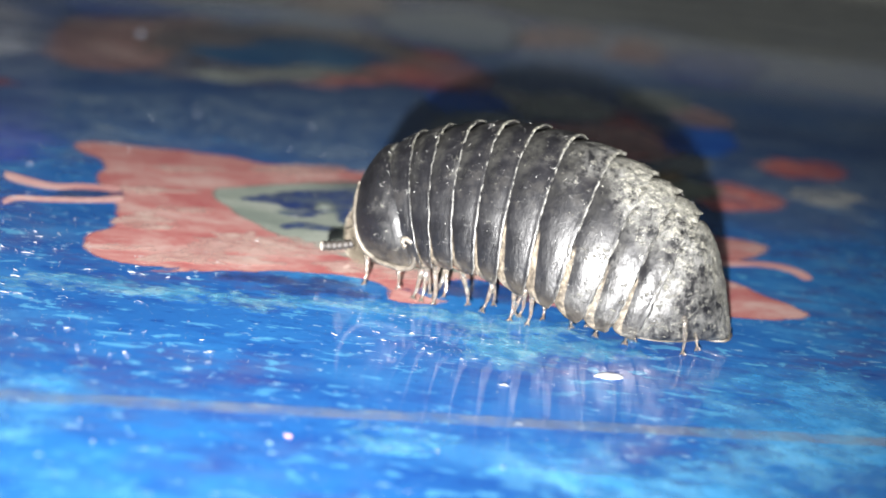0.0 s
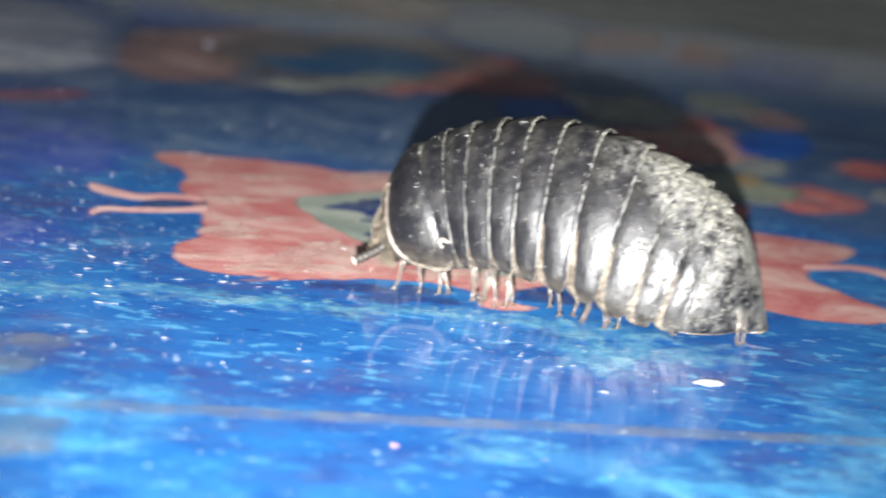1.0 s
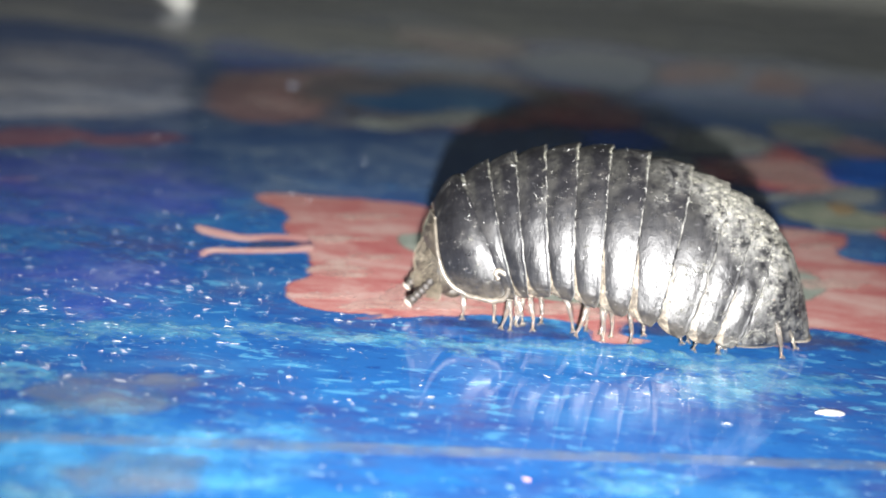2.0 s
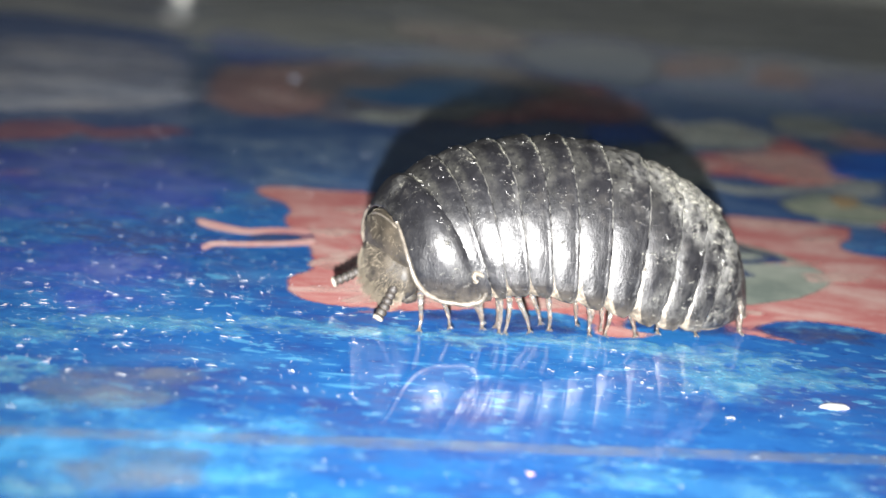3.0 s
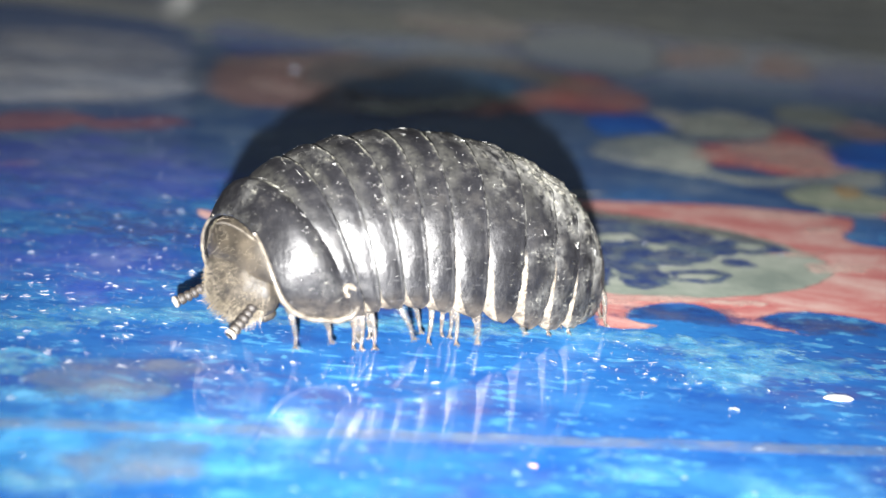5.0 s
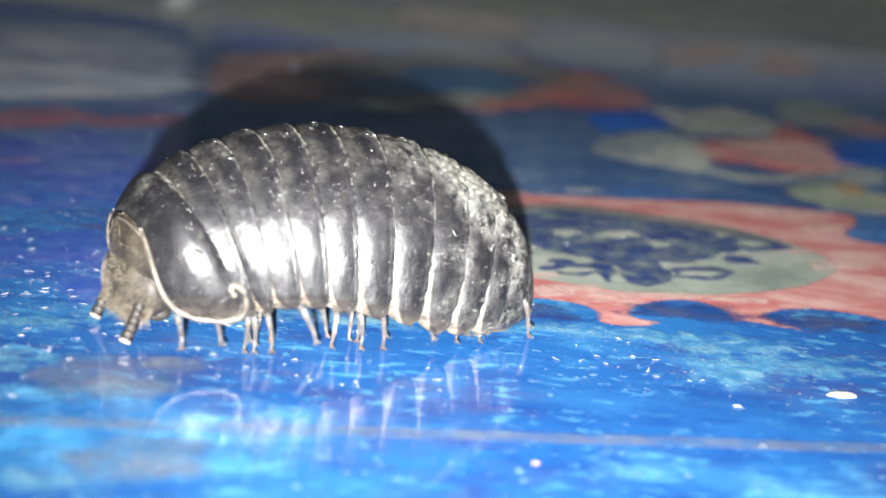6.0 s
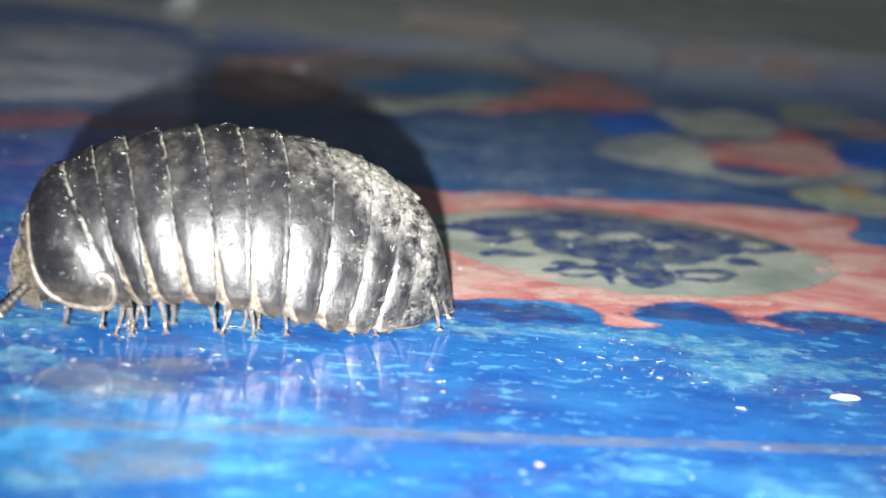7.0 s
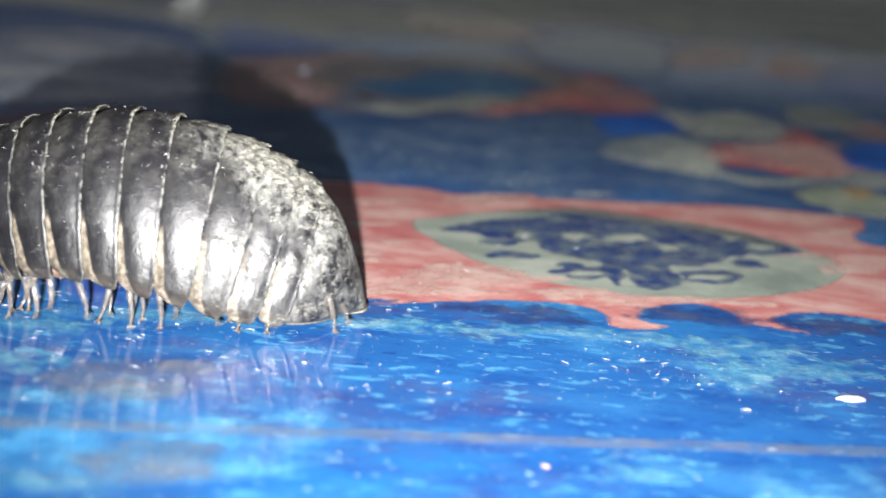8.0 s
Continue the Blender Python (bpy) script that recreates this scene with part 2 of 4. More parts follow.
TEAL = ink("teal_ink", (0.018, 0.100, 0.273), (0.029, 0.155, 0.364), (0.091, 0.255, 0.437), 60, 15, 60, 3.0)
DEEPBLUE = ink("deep_blue_ink", (0.009, 0.075, 0.508), (0.015, 0.135, 0.658), (0.030, 0.209, 0.747), 60, 15, 60, 3.5, 0.95)
OLIVE = ink("olive_ink", (0.192, 0.228, 0.192), (0.264, 0.312, 0.240), (0.408, 0.432, 0.324), 90, 15, 120, 4.0)
ORANGE = ink("orange_ink", (0.38, 0.22, 0.10), (0.5, 0.30, 0.13), (0.6, 0.45, 0.25), 90, 15, 200, 5.0, 0.8)
WHITEINK = ink("white_ink", (0.40, 0.42, 0.42), (0.55, 0.57, 0.54), (0.75, 0.75, 0.70), 120, 15, 200, 4.0, 0.95)
PEBBLE = ink("pebble_ink", (0.09, 0.15, 0.25), (0.17, 0.22, 0.29), (0.27, 0.29, 0.31), 300, 15, 330, 3.5, 0.46)
LINEINK = ink("grey_line_ink", (0.18, 0.22, 0.27), (0.26, 0.28, 0.30), (0.34, 0.34, 0.33), 300, 15, 500, 1.8, 0.38)
PURPLEINK = ink("purple_brown_ink", (0.015, 0.05, 0.22), (0.035, 0.06, 0.20), (0.10, 0.10, 0.18), 330, 15, 420, 6.0, 0.6)
VIOLETINK = ink("violet_ink", (0.034, 0.085, 0.510), (0.076, 0.119, 0.544), (0.204, 0.272, 0.612), 260, 15, 160, 5.0, 0.6)
CYANINK = ink("cyan_ink", (0.05, 0.26, 0.52), (0.12, 0.40, 0.62), (0.30, 0.56, 0.68), 520, 8, 620, 6.0, 0.62)
LIGHTBLUE = ink("light_blue_ink", (0.04, 0.26, 0.60), (0.08, 0.36, 0.70), (0.16, 0.48, 0.76), 200, 8, 260, 5.0, 0.85)
BORDER = ink("olive_grey_ink", (0.575, 0.589, 0.517), (0.747, 0.747, 0.646), (0.850, 0.850, 0.719), 14, 15, 20, 3.5, 0.97)
for link in list(BORDER.node_tree.links):
    if link.to_socket.name == "Roughness":
        BORDER.node_tree.links.remove(link)
BORDER.node_tree.nodes["Principled BSDF"].inputs["Roughness"].default_value = 0.3
SHELL = shell_material()
FLESH = skin("pale_belly_skin", (0.09, 0.055, 0.036), (0.22, 0.15, 0.10), 900, 0.4, 0.0)
LEGSKIN = skin("glassy_leg_skin", (0.46, 0.40, 0.33), (0.76, 0.71, 0.64), 600, 0.10, 0.0)
LEGSKIN.node_tree.nodes["Principled BSDF"].inputs["Transmission Weight"].default_value = 0.93
FACE = skin("brown_face", (0.006, 0.005, 0.004), (0.036, 0.029, 0.020), 1100, 0.62)
COLLAR = skin("dark_collar", (0.008, 0.007, 0.006), (0.040, 0.033, 0.024), 500, 0.42)
RIMSKIN = skin("horny_rim", (0.028, 0.024, 0.019), (0.12, 0.105, 0.085), 900, 0.36)
HAIR = skin("pale_bristle", (0.055, 0.046, 0.033), (0.14, 0.12, 0.09), 900, 0.5)
JOINTED = banded("banded_feeler")
LINT = skin("grey_lint", (0.16, 0.16, 0.15), (0.38, 0.38, 0.36), 2500, 0.6)
DUST = skin("pale_dust", (0.22, 0.24, 0.26), (0.46, 0.48, 0.50), 2500, 0.6)
WHITEFLAKE = skin("white_flake", (0.66, 0.67, 0.68), (0.82, 0.83, 0.84), 2500, 0.6)
CRUMB = skin("white_crumb", (0.10, 0.15, 0.22), (0.30, 0.36, 0.44), 2500, 0.6)
STANDINWHITE = skin("white_stand_in_skin", (0.72, 0.72, 0.68), (0.82, 0.82, 0.78), 120, 0.8)
PINKCRUMB = skin("pink_crumb", (0.5, 0.3, 0.34), (0.75, 0.5, 0.52), 2500, 0.6)
WALLPAINT = plaster("grey_wall_paint", (0.060, 0.072, 0.085))
PALEPAINT = plaster("pale_wall_paint", (0.185, 0.185, 0.235))
REFLECTPAINT = plaster("pale_reflector_paint", (0.60, 0.60, 0.54))

# ================= structure =================
MM = 0.001


def mesh_object(name, verts, faces, material, parent=None, label="", smooth=True, uvs=None):
    me = bpy.data.meshes.new(name)
    me.from_pydata([tuple(v) for v in verts], [], faces)
    if uvs is not None:
        layer = me.uv_layers.new(name="UVMap")
        for loop in me.loops:
            layer.data[loop.index].uv = uvs[loop.vertex_index]
    me.materials.append(material)
    if smooth:
        for p in me.polygons:
            p.use_smooth = True
    me.update()
    ob = new(name, me)
    if parent is not None:
        ob.parent = parent
    if label:
        ob["label"] = label
    return ob


def slab(name, lo, hi, material, label):
    (x0, y0, z0), (x1, y1, z1) = lo, hi
    v = [(x, y, z) for x in (x0, x1) for y in (y0, y1) for z in (z0, z1)]
    f = [(0, 1, 3, 2), (4, 6, 7, 5), (0, 4, 5, 1), (2, 3, 7, 6), (0, 2, 6, 4), (1, 5, 7, 3)]
    ob = mesh_object(name, v, f, material, smooth=False)
    return tagged(ob, label, name.split("_")[0], kind="structure")


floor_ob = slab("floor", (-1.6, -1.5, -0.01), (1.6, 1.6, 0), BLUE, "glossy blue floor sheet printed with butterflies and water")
slab("wall_north", (-1.6, 1.6, -0.01), (1.6, 1.7, 2.4), WALLPAINT, "plain grey wall beyond the floor")
# unseen strip, added so that its reflection brings haze to the far floor
slab("skirting", (-0.285, 1.58, 0), (1.6, 1.6, 0.11), REFLECTPAINT, "unseen pale strip added at the wall foot, reflected as haze in the floor")
# unseen pale stretch, put here to lighten the floor's far left by reflection
slab("wall_pale", (-1.6, 1.585, 0), (-0.285, 1.6, 2.4), PALEPAINT, "unseen pale stretch of the far wall, added for its reflection in the floor")
slab("wall_east", (1.6, -1.6, -0.01), (1.7, 1.7, 2.4), WALLPAINT, "plain grey side wall")
slab("wall_west", (-1.7, -1.6, -0.01), (-1.6, 1.7, 2.4), WALLPAINT, "plain grey side wall")
# unseen back wall; its opening is made up for the fill lamp
slab("wall_south_low", (-1.6, -1.6, -0.01), (1.6, -1.5, 0.9), WALLPAINT, "grey wall under the added opening")
slab("wall_south_top", (-1.6, -1.6, 1.9), (1.6, -1.5, 2.4), WALLPAINT, "grey wall over the added opening")
slab("wall_south_side", (-1.6, -1.6, 0.9), (-1.2, -1.5, 1.9), WALLPAINT, "grey wall beside the added opening")
slab("wall_south_pier", (0.0, -1.6, 0.9), (1.6, -1.5, 1.9), WALLPAINT, "grey wall beside the added opening")
slab("ceiling", (-1.7, -1.6, 2.4), (1.7, 1.7, 2.5), PALEPAINT, "plain pale ceiling")

LEVEL = 0.00002        # thickness of one layer of print
layers = [0]
# how wide each ink thins out along its edge, in millimetres
THINNING = {"pebble_ink": 1.3, "navy_ink": 0.45, "pink_ink": 0.6, "pale_pink_ink": 0.3, "grey_green_ink": 0.5, "cyan_ink": 2.0, "purple_brown_ink": 1.2, "violet_ink": 6.0, "pale_smear_ink": 0.5, "spot_shade_ink": 0.7, "light_blue_ink": 6.0}


def printed(name, outline, material, level, parent=None, wobble=0.3):
    """A flat printed shape: a smooth closed outline (mm) with a slightly ragged edge."""
    n, pts = len(outline), []
    layers[0] += 1
    lift = level * LEVEL + layers[0] * 0.0000008
    for i in range(n):
        p0, p1, p2, p3 = (Vector(outline[(i + k - 1) % n]) for k in range(4))
        steps = max(3, min(30, int((p2 - p1).length / 0.6)))
        for j in range(steps):
            s = j / steps
            p = 0.5 * (2 * p1 + (p2 - p0) * s + (2 * p0 - 5 * p1 + 4 * p2 - p3) * s * s + (3 * p1 - p0 - 3 * p2 + p3) * s**3)
            q = Vector((p.x * 0.5, p.y * 0.35, level * 3.1))
            fine = Vector((p.x * 2.1, p.y * 1.6, 7.0))
            p = p + Vector((noise.noise(q) + 0.4 * noise.noise(fine), noise.noise(q + Vector((9, 4, 1))) + 0.4 * noise.noise(fine + Vector((3, 8, 2))))) * wobble
            pts.append((p.x, p.y))
    # a fine sheet over the shape that carries the distance to its outline, along which the ink thins out
    line = np.array(pts)
    size = min(np.ptp(line[:, 0]), np.ptp(line[:, 1]))
    fade = THINNING.get(material.name, max(0.3, min(12.0, 0.10 * size)))
    lo, hi = line.min(0) - 2 * fade, line.max(0) + 2 * fade
    nx, ny = (int(min(150, max(12, k / max(0.12, size / 60)))) for k in hi - lo)
    gx, gy = np.meshgrid(np.linspace(lo[0], hi[0], nx + 1), np.linspace(lo[1], hi[1], ny + 1), indexing="ij")
    p = np.stack([gx.ravel(), gy.ravel()], 1)
    best, inside = np.full(len(p), 1e9), np.zeros(len(p), bool)
    for u, w in zip(line, np.roll(line, -1, 0)):
        d = w - u
        s = np.clip(((p - u) @ d) / max(1e-12, d @ d), 0, 1)
        best = np.minimum(best, np.hypot(*(p - u - s[:, None] * d).T))
        if u[1] != w[1]:
            inside ^= ((p[:, 1] < u[1]) != (p[:, 1] < w[1])) & (p[:, 0] < u[0] + (p[:, 1] - u[1]) / (w[1] - u[1]) * d[0])
    edge = np.where(inside, best, -best) / fade
    keep, faces = edge > -2.0, []
    for i in range(nx):
        for j in range(ny):
            q = (i * (ny + 1) + j, (i + 1) * (ny + 1) + j, (i + 1) * (ny + 1) + j + 1, i * (ny + 1) + j + 1)
            if keep[list(q)].any():
                faces.append(q)
    used = sorted({k for q in faces for k in q})
    spot = {k: i for i, k in enumerate(used)}
    verts = [(p[k, 0] * MM, p[k, 1] * MM, lift) for k in used]
    ob = mesh_object(name, verts, [tuple(spot[k] for k in q) for q in faces], material, parent or floor_ob, smooth=False)
    at = ob.data.attributes.new("edge", "FLOAT", "POINT")
    at.data.foreach_set("value", [float(edge[k]) for k in used])
    return ob


def printed_spot(name, cx, cy, rx, ry, turn, material, level, parent=None, ragged=0.15):
    ca, sa = math.cos(radians(turn)) , math.sin(radians(turn))
    pts = []
    for k in range(14):
        a = 2 * math.pi * k / 14
        grow = 1 + ragged * 1.6 * noise.noise(Vector((cx * 0.13 + math.cos(a) * 1.7, cy * 0.17 + math.sin(a) * 1.7, 1.0)))
        # sheared, not turned: the spot leans along the print's own slant
        x, y = rx * math.cos(a) * grow * ca, ry * math.sin(a) * grow + rx * math.cos(a) * grow * sa
        pts.append((cx + x, cy + y))
    return printed(name, pts, material, level, parent, 0.25 * ragged * min(rx, ry))


butterfly_print = printed("butterfly_print", [(-23.7, 182.1), (-20.6, 184.6), (-16.3, 184.7), (-10.6, 185.5), (-3.7, 185.2), (-0.8, 183.3), (9.1, 185.4), (20.8, 187.8), (36.0, 192.1), (50.5, 191.0), (51.4, 185.8), (48.1, 174.1), (60.0, 168.6), (50.1, 153.0), (51.8, 145.5), (55.5, 138.9), (53.5, 135.1), (45.8, 133.1), (37.4, 137.0), (31.8, 135.7), (29.5, 131.9), (32.8, 128.2), (27.7, 130.3), (26.6, 130.0), (25.8, 134.3), (22.9, 136.2), (18.3, 133.2), (16.8, 128.6), (19.0, 126.5), (14.4, 125.0), (13.4, 130.5), (7.8, 132.0), (2.7, 130.2), (-0.4, 128.7), (-7.7, 125.2), (-3.5, 127.9), (-8.5, 127.5), (-12.2, 128.9), (-13.8, 132.7), (-14.0, 136.0), (-12.5, 140.3), (-12.9, 145.2), (-13.7, 150.4), (-17.5, 162.6), (-18.0, 169.3), (-19.2, 173.5), (-22.1, 177.5)], PINK, 1, None, 0.35)
printed("wing_spot", [(-4.8, 161.2), (-0.6, 168.7), (13.1, 178.8), (30.0, 176.4), (39.6, 167.5), (41.6, 155.6), (33.5, 144.0), (21.5, 137.9), (10.8, 139.2), (2.7, 145.8)], GREYGREEN, 2, butterfly_print, 0.35)
printed("blotch", [(-1.7, 160.4), (2.7, 166.5), (8.0, 172.2), (15.8, 177.9), (21.7, 175.6), (26.9, 173.7), (31.4, 168.8), (30.7, 160.4), (25.9, 153.0), (22.4, 151.7), (22.9, 146.8), (20.8, 140.8), (17.9, 141.6), (17.5, 147.8), (14.5, 151.2), (9.8, 153.2), (8.6, 159.6), (5.7, 154.9), (3.0, 155.5), (2.4, 159.4)], NAVY, 3, butterfly_print, 0.5)
printed_spot("blotch", 13.1, 145.1, 3.4, 2.8, 21, NAVY, 3, butterfly_print, 0.35)
printed_spot("blotch", 16.2, 147.8, 1.0, 5.8, 21, NAVY, 3, butterfly_print, 0.35)
printed_spot("blotch", 26.0, 148.2, 3.6, 3.4, 21, NAVY, 3, butterfly_print, 0.35)
printed_spot("blotch", 34.4, 165.4, 4.6, 4.2, 21, NAVY, 3, butterfly_print, 0.35)
printed_spot("blotch", 31.5, 156.3, 2.2, 2.0, 21, NAVY, 3, butterfly_print, 0.35)
printed_spot("blotch", 5.9, 150.5, 3.0, 1.6, 21, NAVY, 3, butterfly_print, 0.35)
printed_spot("blotch", 30.4, 162.3, 2.7, 3.2, 21, NAVY, 3, butterfly_print, 0.35)
printed_spot("blotch", 11.9, 148.1, 1.4, 1.3, 21, NAVY, 3, butterfly_print, 0.35)
printed_spot("pale_fleck", 13.1, 144.6, 2.3, 1.0, 21, GREYGREEN, 4, butterfly_print, 0.4)
printed_spot("pale_fleck", 26.0, 147.9, 2.5, 1.4, 21, GREYGREEN, 4, butterfly_print, 0.4)
printed_spot("pale_fleck", 19.4, 164.1, 2.8, 2.5, 21, GREYGREEN, 4, butterfly_print, 0.4)
printed_spot("pale_fleck", 13.4, 162.8, 1.7, 1.9, 21, GREYGREEN, 4, butterfly_print, 0.4)
printed_spot("pale_fleck", 23.3, 160.9, 1.3, 1.9, 21, GREYGREEN, 4, butterfly_print, 0.4)
printed_spot("pale_fleck", 7.4, 160.9, 1.4, 1.9, 21, GREYGREEN, 4, butterfly_print, 0.4)
printed_spot("pale_fleck", 34.4, 165.4, 2.1, 1.4, 21, GREYGREEN, 4, butterfly_print, 0.4)
printed("spot_shade", [(6.1, 173.5), (13.2, 180.4), (21.4, 179.7), (28.6, 176.6), (34.2, 173.2), (38.2, 167.0), (34.1, 169.0), (28.6, 171.8), (20.9, 174.5), (12.9, 175.9)], SPOTSHADE, 3, butterfly_print, 0.4)
printed_spot("pale_smear", -0.6, 141.3, 5.0, 3.4, 20, SMEAR, 2, butterfly_print, 0.5)
printed_spot("pale_smear", 4.9, 138.9, 6.0, 2.1, 20, SMEAR, 2, butterfly_print, 0.5)
printed_spot("pale_smear", -5.0, 131.3, 3.5, 2.5, 20, SMEAR, 2, butterfly_print, 0.5)
printed_spot("pale_smear", -7.3, 151.2, 3.5, 1.7, 20, SMEAR, 2, butterfly_print, 0.5)
printed_spot("pale_smear", 11.2, 136.0, 4.4, 1.8, 20, SMEAR, 2, butterfly_print, 0.5)
printed_spot("pale_smear", 18.6, 135.8, 6.2, 1.3, 20, SMEAR, 2, butterfly_print, 0.5)
printed_spot("pale_smear", 40.2, 164.2, 3.5, 1.6, 20, SMEAR, 2, butterfly_print, 0.5)
printed_spot("pale_smear", 42.7, 158.7, 4.1, 2.4, 20, SMEAR, 2, butterfly_print, 0.5)
printed_spot("pale_smear", 28.5, 137.8, 3.5, 1.2, 20, SMEAR, 2, butterfly_print, 0.5)
printed_spot("pale_smear", 1.3, 179.3, 4.2, 2.7, 20, SMEAR, 2, butterfly_print, 0.5)
printed_spot("pale_smear", -9.0, 142.5, 2.7, 1.2, 20, SMEAR, 2, butterfly_print, 0.5)
printed_spot("pale_smear", 46.5, 180.2, 3.9, 1.9, 20, SMEAR, 2, butterfly_print, 0.5)
printed_spot("pale_smear", 44.0, 188.1, 5.7, 2.5, 20, SMEAR, 2, butterfly_print, 0.5)
printed_spot("pale_smear", -10.3, 144.3, 2.9, 3.4, 20, SMEAR, 2, butterfly_print, 0.5)
printed_spot("pale_smear", -2.6, 136.6, 2.6, 2.7, 20, SMEAR, 2, butterfly_print, 0.5)
printed_spot("pale_smear", -11.2, 159.4, 4.0, 1.8, 20, SMEAR, 2, butterfly_print, 0.5)
printed_spot("pale_smear", -0.9, 132.9, 4.5, 1.7, 20, SMEAR, 2, butterfly_print, 0.5)
printed_spot("pale_smear", 2.7, 141.1, 4.4, 1.7, 20, SMEAR, 2, butterfly_print, 0.5)
printed_spot("pale_smear", -9.7, 133.0, 2.4, 1.2, 20, SMEAR, 2, butterfly_print, 0.5)
printed_spot("pale_smear", -9.8, 173.4, 3.8, 2.0, 20, SMEAR, 2, butterfly_print, 0.5)
printed_spot("pale_smear", 6.0, 183.9, 4.2, 3.1, 20, SMEAR, 2, butterfly_print, 0.5)
printed("body_shade", [(-20.5, 152.4), (-18.0, 156.4), (-14.9, 157.7), (-13.6, 154.2), (-16.9, 150.4), (-19.7, 150.0)], NAVY, 2, butterfly_print, 0.2)
printed("antenna_print", [(-27.1, 159.8), (-25.2, 159.1), (-21.5, 156.9), (-18.6, 158.5), (-14.9, 158.9), (-14.4, 156.6), (-18.2, 155.6), (-21.0, 153.7), (-24.8, 155.1), (-26.4, 156.9)], PALEPINK, 2, butterfly_print, 0.1)
printed("antenna_print", [(-24.3, 146.8), (-23.5, 149.1), (-20.4, 150.1), (-16.6, 152.1), (-13.8, 154.4), (-13.5, 151.6), (-16.3, 149.6), (-20.1, 147.7), (-22.8, 146.8), (-23.7, 144.5)], PALEPINK, 2, butterfly_print, 0.1)
printed("tail_print", [(51.4, 157.2), (57.5, 159.6), (60.4, 158.4), (61.3, 154.5), (59.7, 152.8), (59.0, 155.7), (56.1, 156.9), (50.8, 154.8)], PALEPINK, 2, butterfly_print, 0.1)
printed_spot("tail_print", 56.0, 166.3, 3.9, 3.1, 27, PINK, 2, None, 0.1)
printed_spot("light_patch", 48.0, 102.0, 13.0, 12.0, 6, LIGHTBLUE, 1, None, 0.4)
printed_spot("light_patch", 33.0, 86.0, 10.0, 6.0, 6, LIGHTBLUE, 1, None, 0.4)
printed_spot("light_patch", -21.2, 87.5, 12.0, 7.0, 6, LIGHTBLUE, 1, None, 0.4)
printed_spot("far_ring", -3.4, 324.1, 47.0, 58.0, 39, RINGINK, 1, None, 0.12)
printed_spot("far_ring_centre", -1.5, 324.2, 31.7, 31.0, 40, TEAL, 2, None, 0.15)
printed_spot("grey_petal", 75.2, 312.4, 11.0, 17.1, 34, FARGREY, 1, None, 0.15)
printed_spot("grey_petal", 54.5, 198.0, 5.7, 5.7, 25, FARGREY, 1, None, 0.15)
printed_spot("brown_petal", 79.7, 290.9, 7.8, 16.0, 32, DULLPINK, 1, None, 0.1)
printed_spot("white_streak", 17.5, 191.8, 3.2, 1.2, 26, WHITEINK, 1, None, 0.2)
printed_spot("red_leaf", -60.4, 213.5, 9.2, 11.1, 34, MAUVE, 1, None, 0.15)
printed_spot("purple_leaf", -47.1, 218.3, 8.0, 7.1, 34, MAUVE, 1, None, 0.2)
printed_spot("brown_leaf", -52.4, 178.3, 2.7, 2.8, 29, DULLPINK, 1, None, 0.1)
printed_spot("pebble_print", -22.1, 99.5, 5.4, 5.4, 16, PEBBLE, 1, None, 0.18)
printed_spot("pebble_print", -17.2, 84.1, 4.0, 3.9, 14, PEBBLE, 1, None, 0.18)
printed_spot("red_leaf", 84.7, 237.0, 10.8, 10.2, 34, RED, 1, None, 0.2)
printed_spot("white_streak", 80.2, 210.7, 7.4, 7.6, 31, WHITEINK, 2, None, 0.2)
printed_spot("red_leaf", 63.5, 201.7, 8.4, 10.7, 31, RED, 1, None, 0.2)
printed_spot("cyan_wisp", 12.0, 122.0, 8.0, 1.6, 4, CYANINK, 1, None, 0.3)
printed_spot("cyan_wisp", -9.0, 119.5, 8.0, 1.7, 4, CYANINK, 1, None, 0.3)
printed_spot("cyan_wisp", -24.0, 116.0, 7.0, 2.2, 4, CYANINK, 1, None, 0.3)
printed("red_arc", [(1.7, 267.2), (8.4, 284.6), (16.7, 312.6), (25.8, 345.8), (23.6, 374.3), (31.1, 365.1), (36.3, 336.4), (38.5, 310.2), (37.2, 295.2), (26.5, 284.4), (15.4, 283.1), (6.6, 267.5)], RED, 2, None, 0.6)
printed("dull_arc", [(-52.2, 319.8), (-46.7, 342.4), (-37.4, 356.6), (-19.7, 369.9), (-33.6, 321.6), (-25.8, 287.1), (-25.5, 259.8), (-40.5, 253.7)], DULLPINK, 2, None, 0.6)
printed("far_petal", [(-22.9, 511.6), (-15.3, 559.9), (-4.3, 537.7), (1.7, 463.0), (-4.4, 447.1), (-14.4, 452.4)], DULLPINK, 3, None, 0.6)
printed("far_red_spot", [(55.0, 435.1), (74.8, 493.5), (91.2, 502.6), (84.5, 450.0), (66.7, 413.9), (54.7, 408.9)], RED, 3, None, 0.6)
printed("far_red_spot", [(88.3, 453.6), (106.1, 501.4), (106.8, 464.3), (98.4, 418.4), (87.2, 403.1), (80.5, 408.5)], RED, 3, None, 0.6)
printed("red_petal", [(40.6, 242.4), (45.2, 254.5), (56.2, 263.7), (54.4, 281.7), (63.7, 281.9), (64.4, 249.2), (60.7, 228.4), (50.9, 221.5), (46.1, 228.5), (40.5, 229.5)], RED, 2, None, 0.6)
printed("pale_petal", [(49.3, 249.7), (58.6, 257.6), (63.8, 246.6), (61.6, 234.8), (54.7, 239.4)], PALEPINK, 3, None, 0.6)
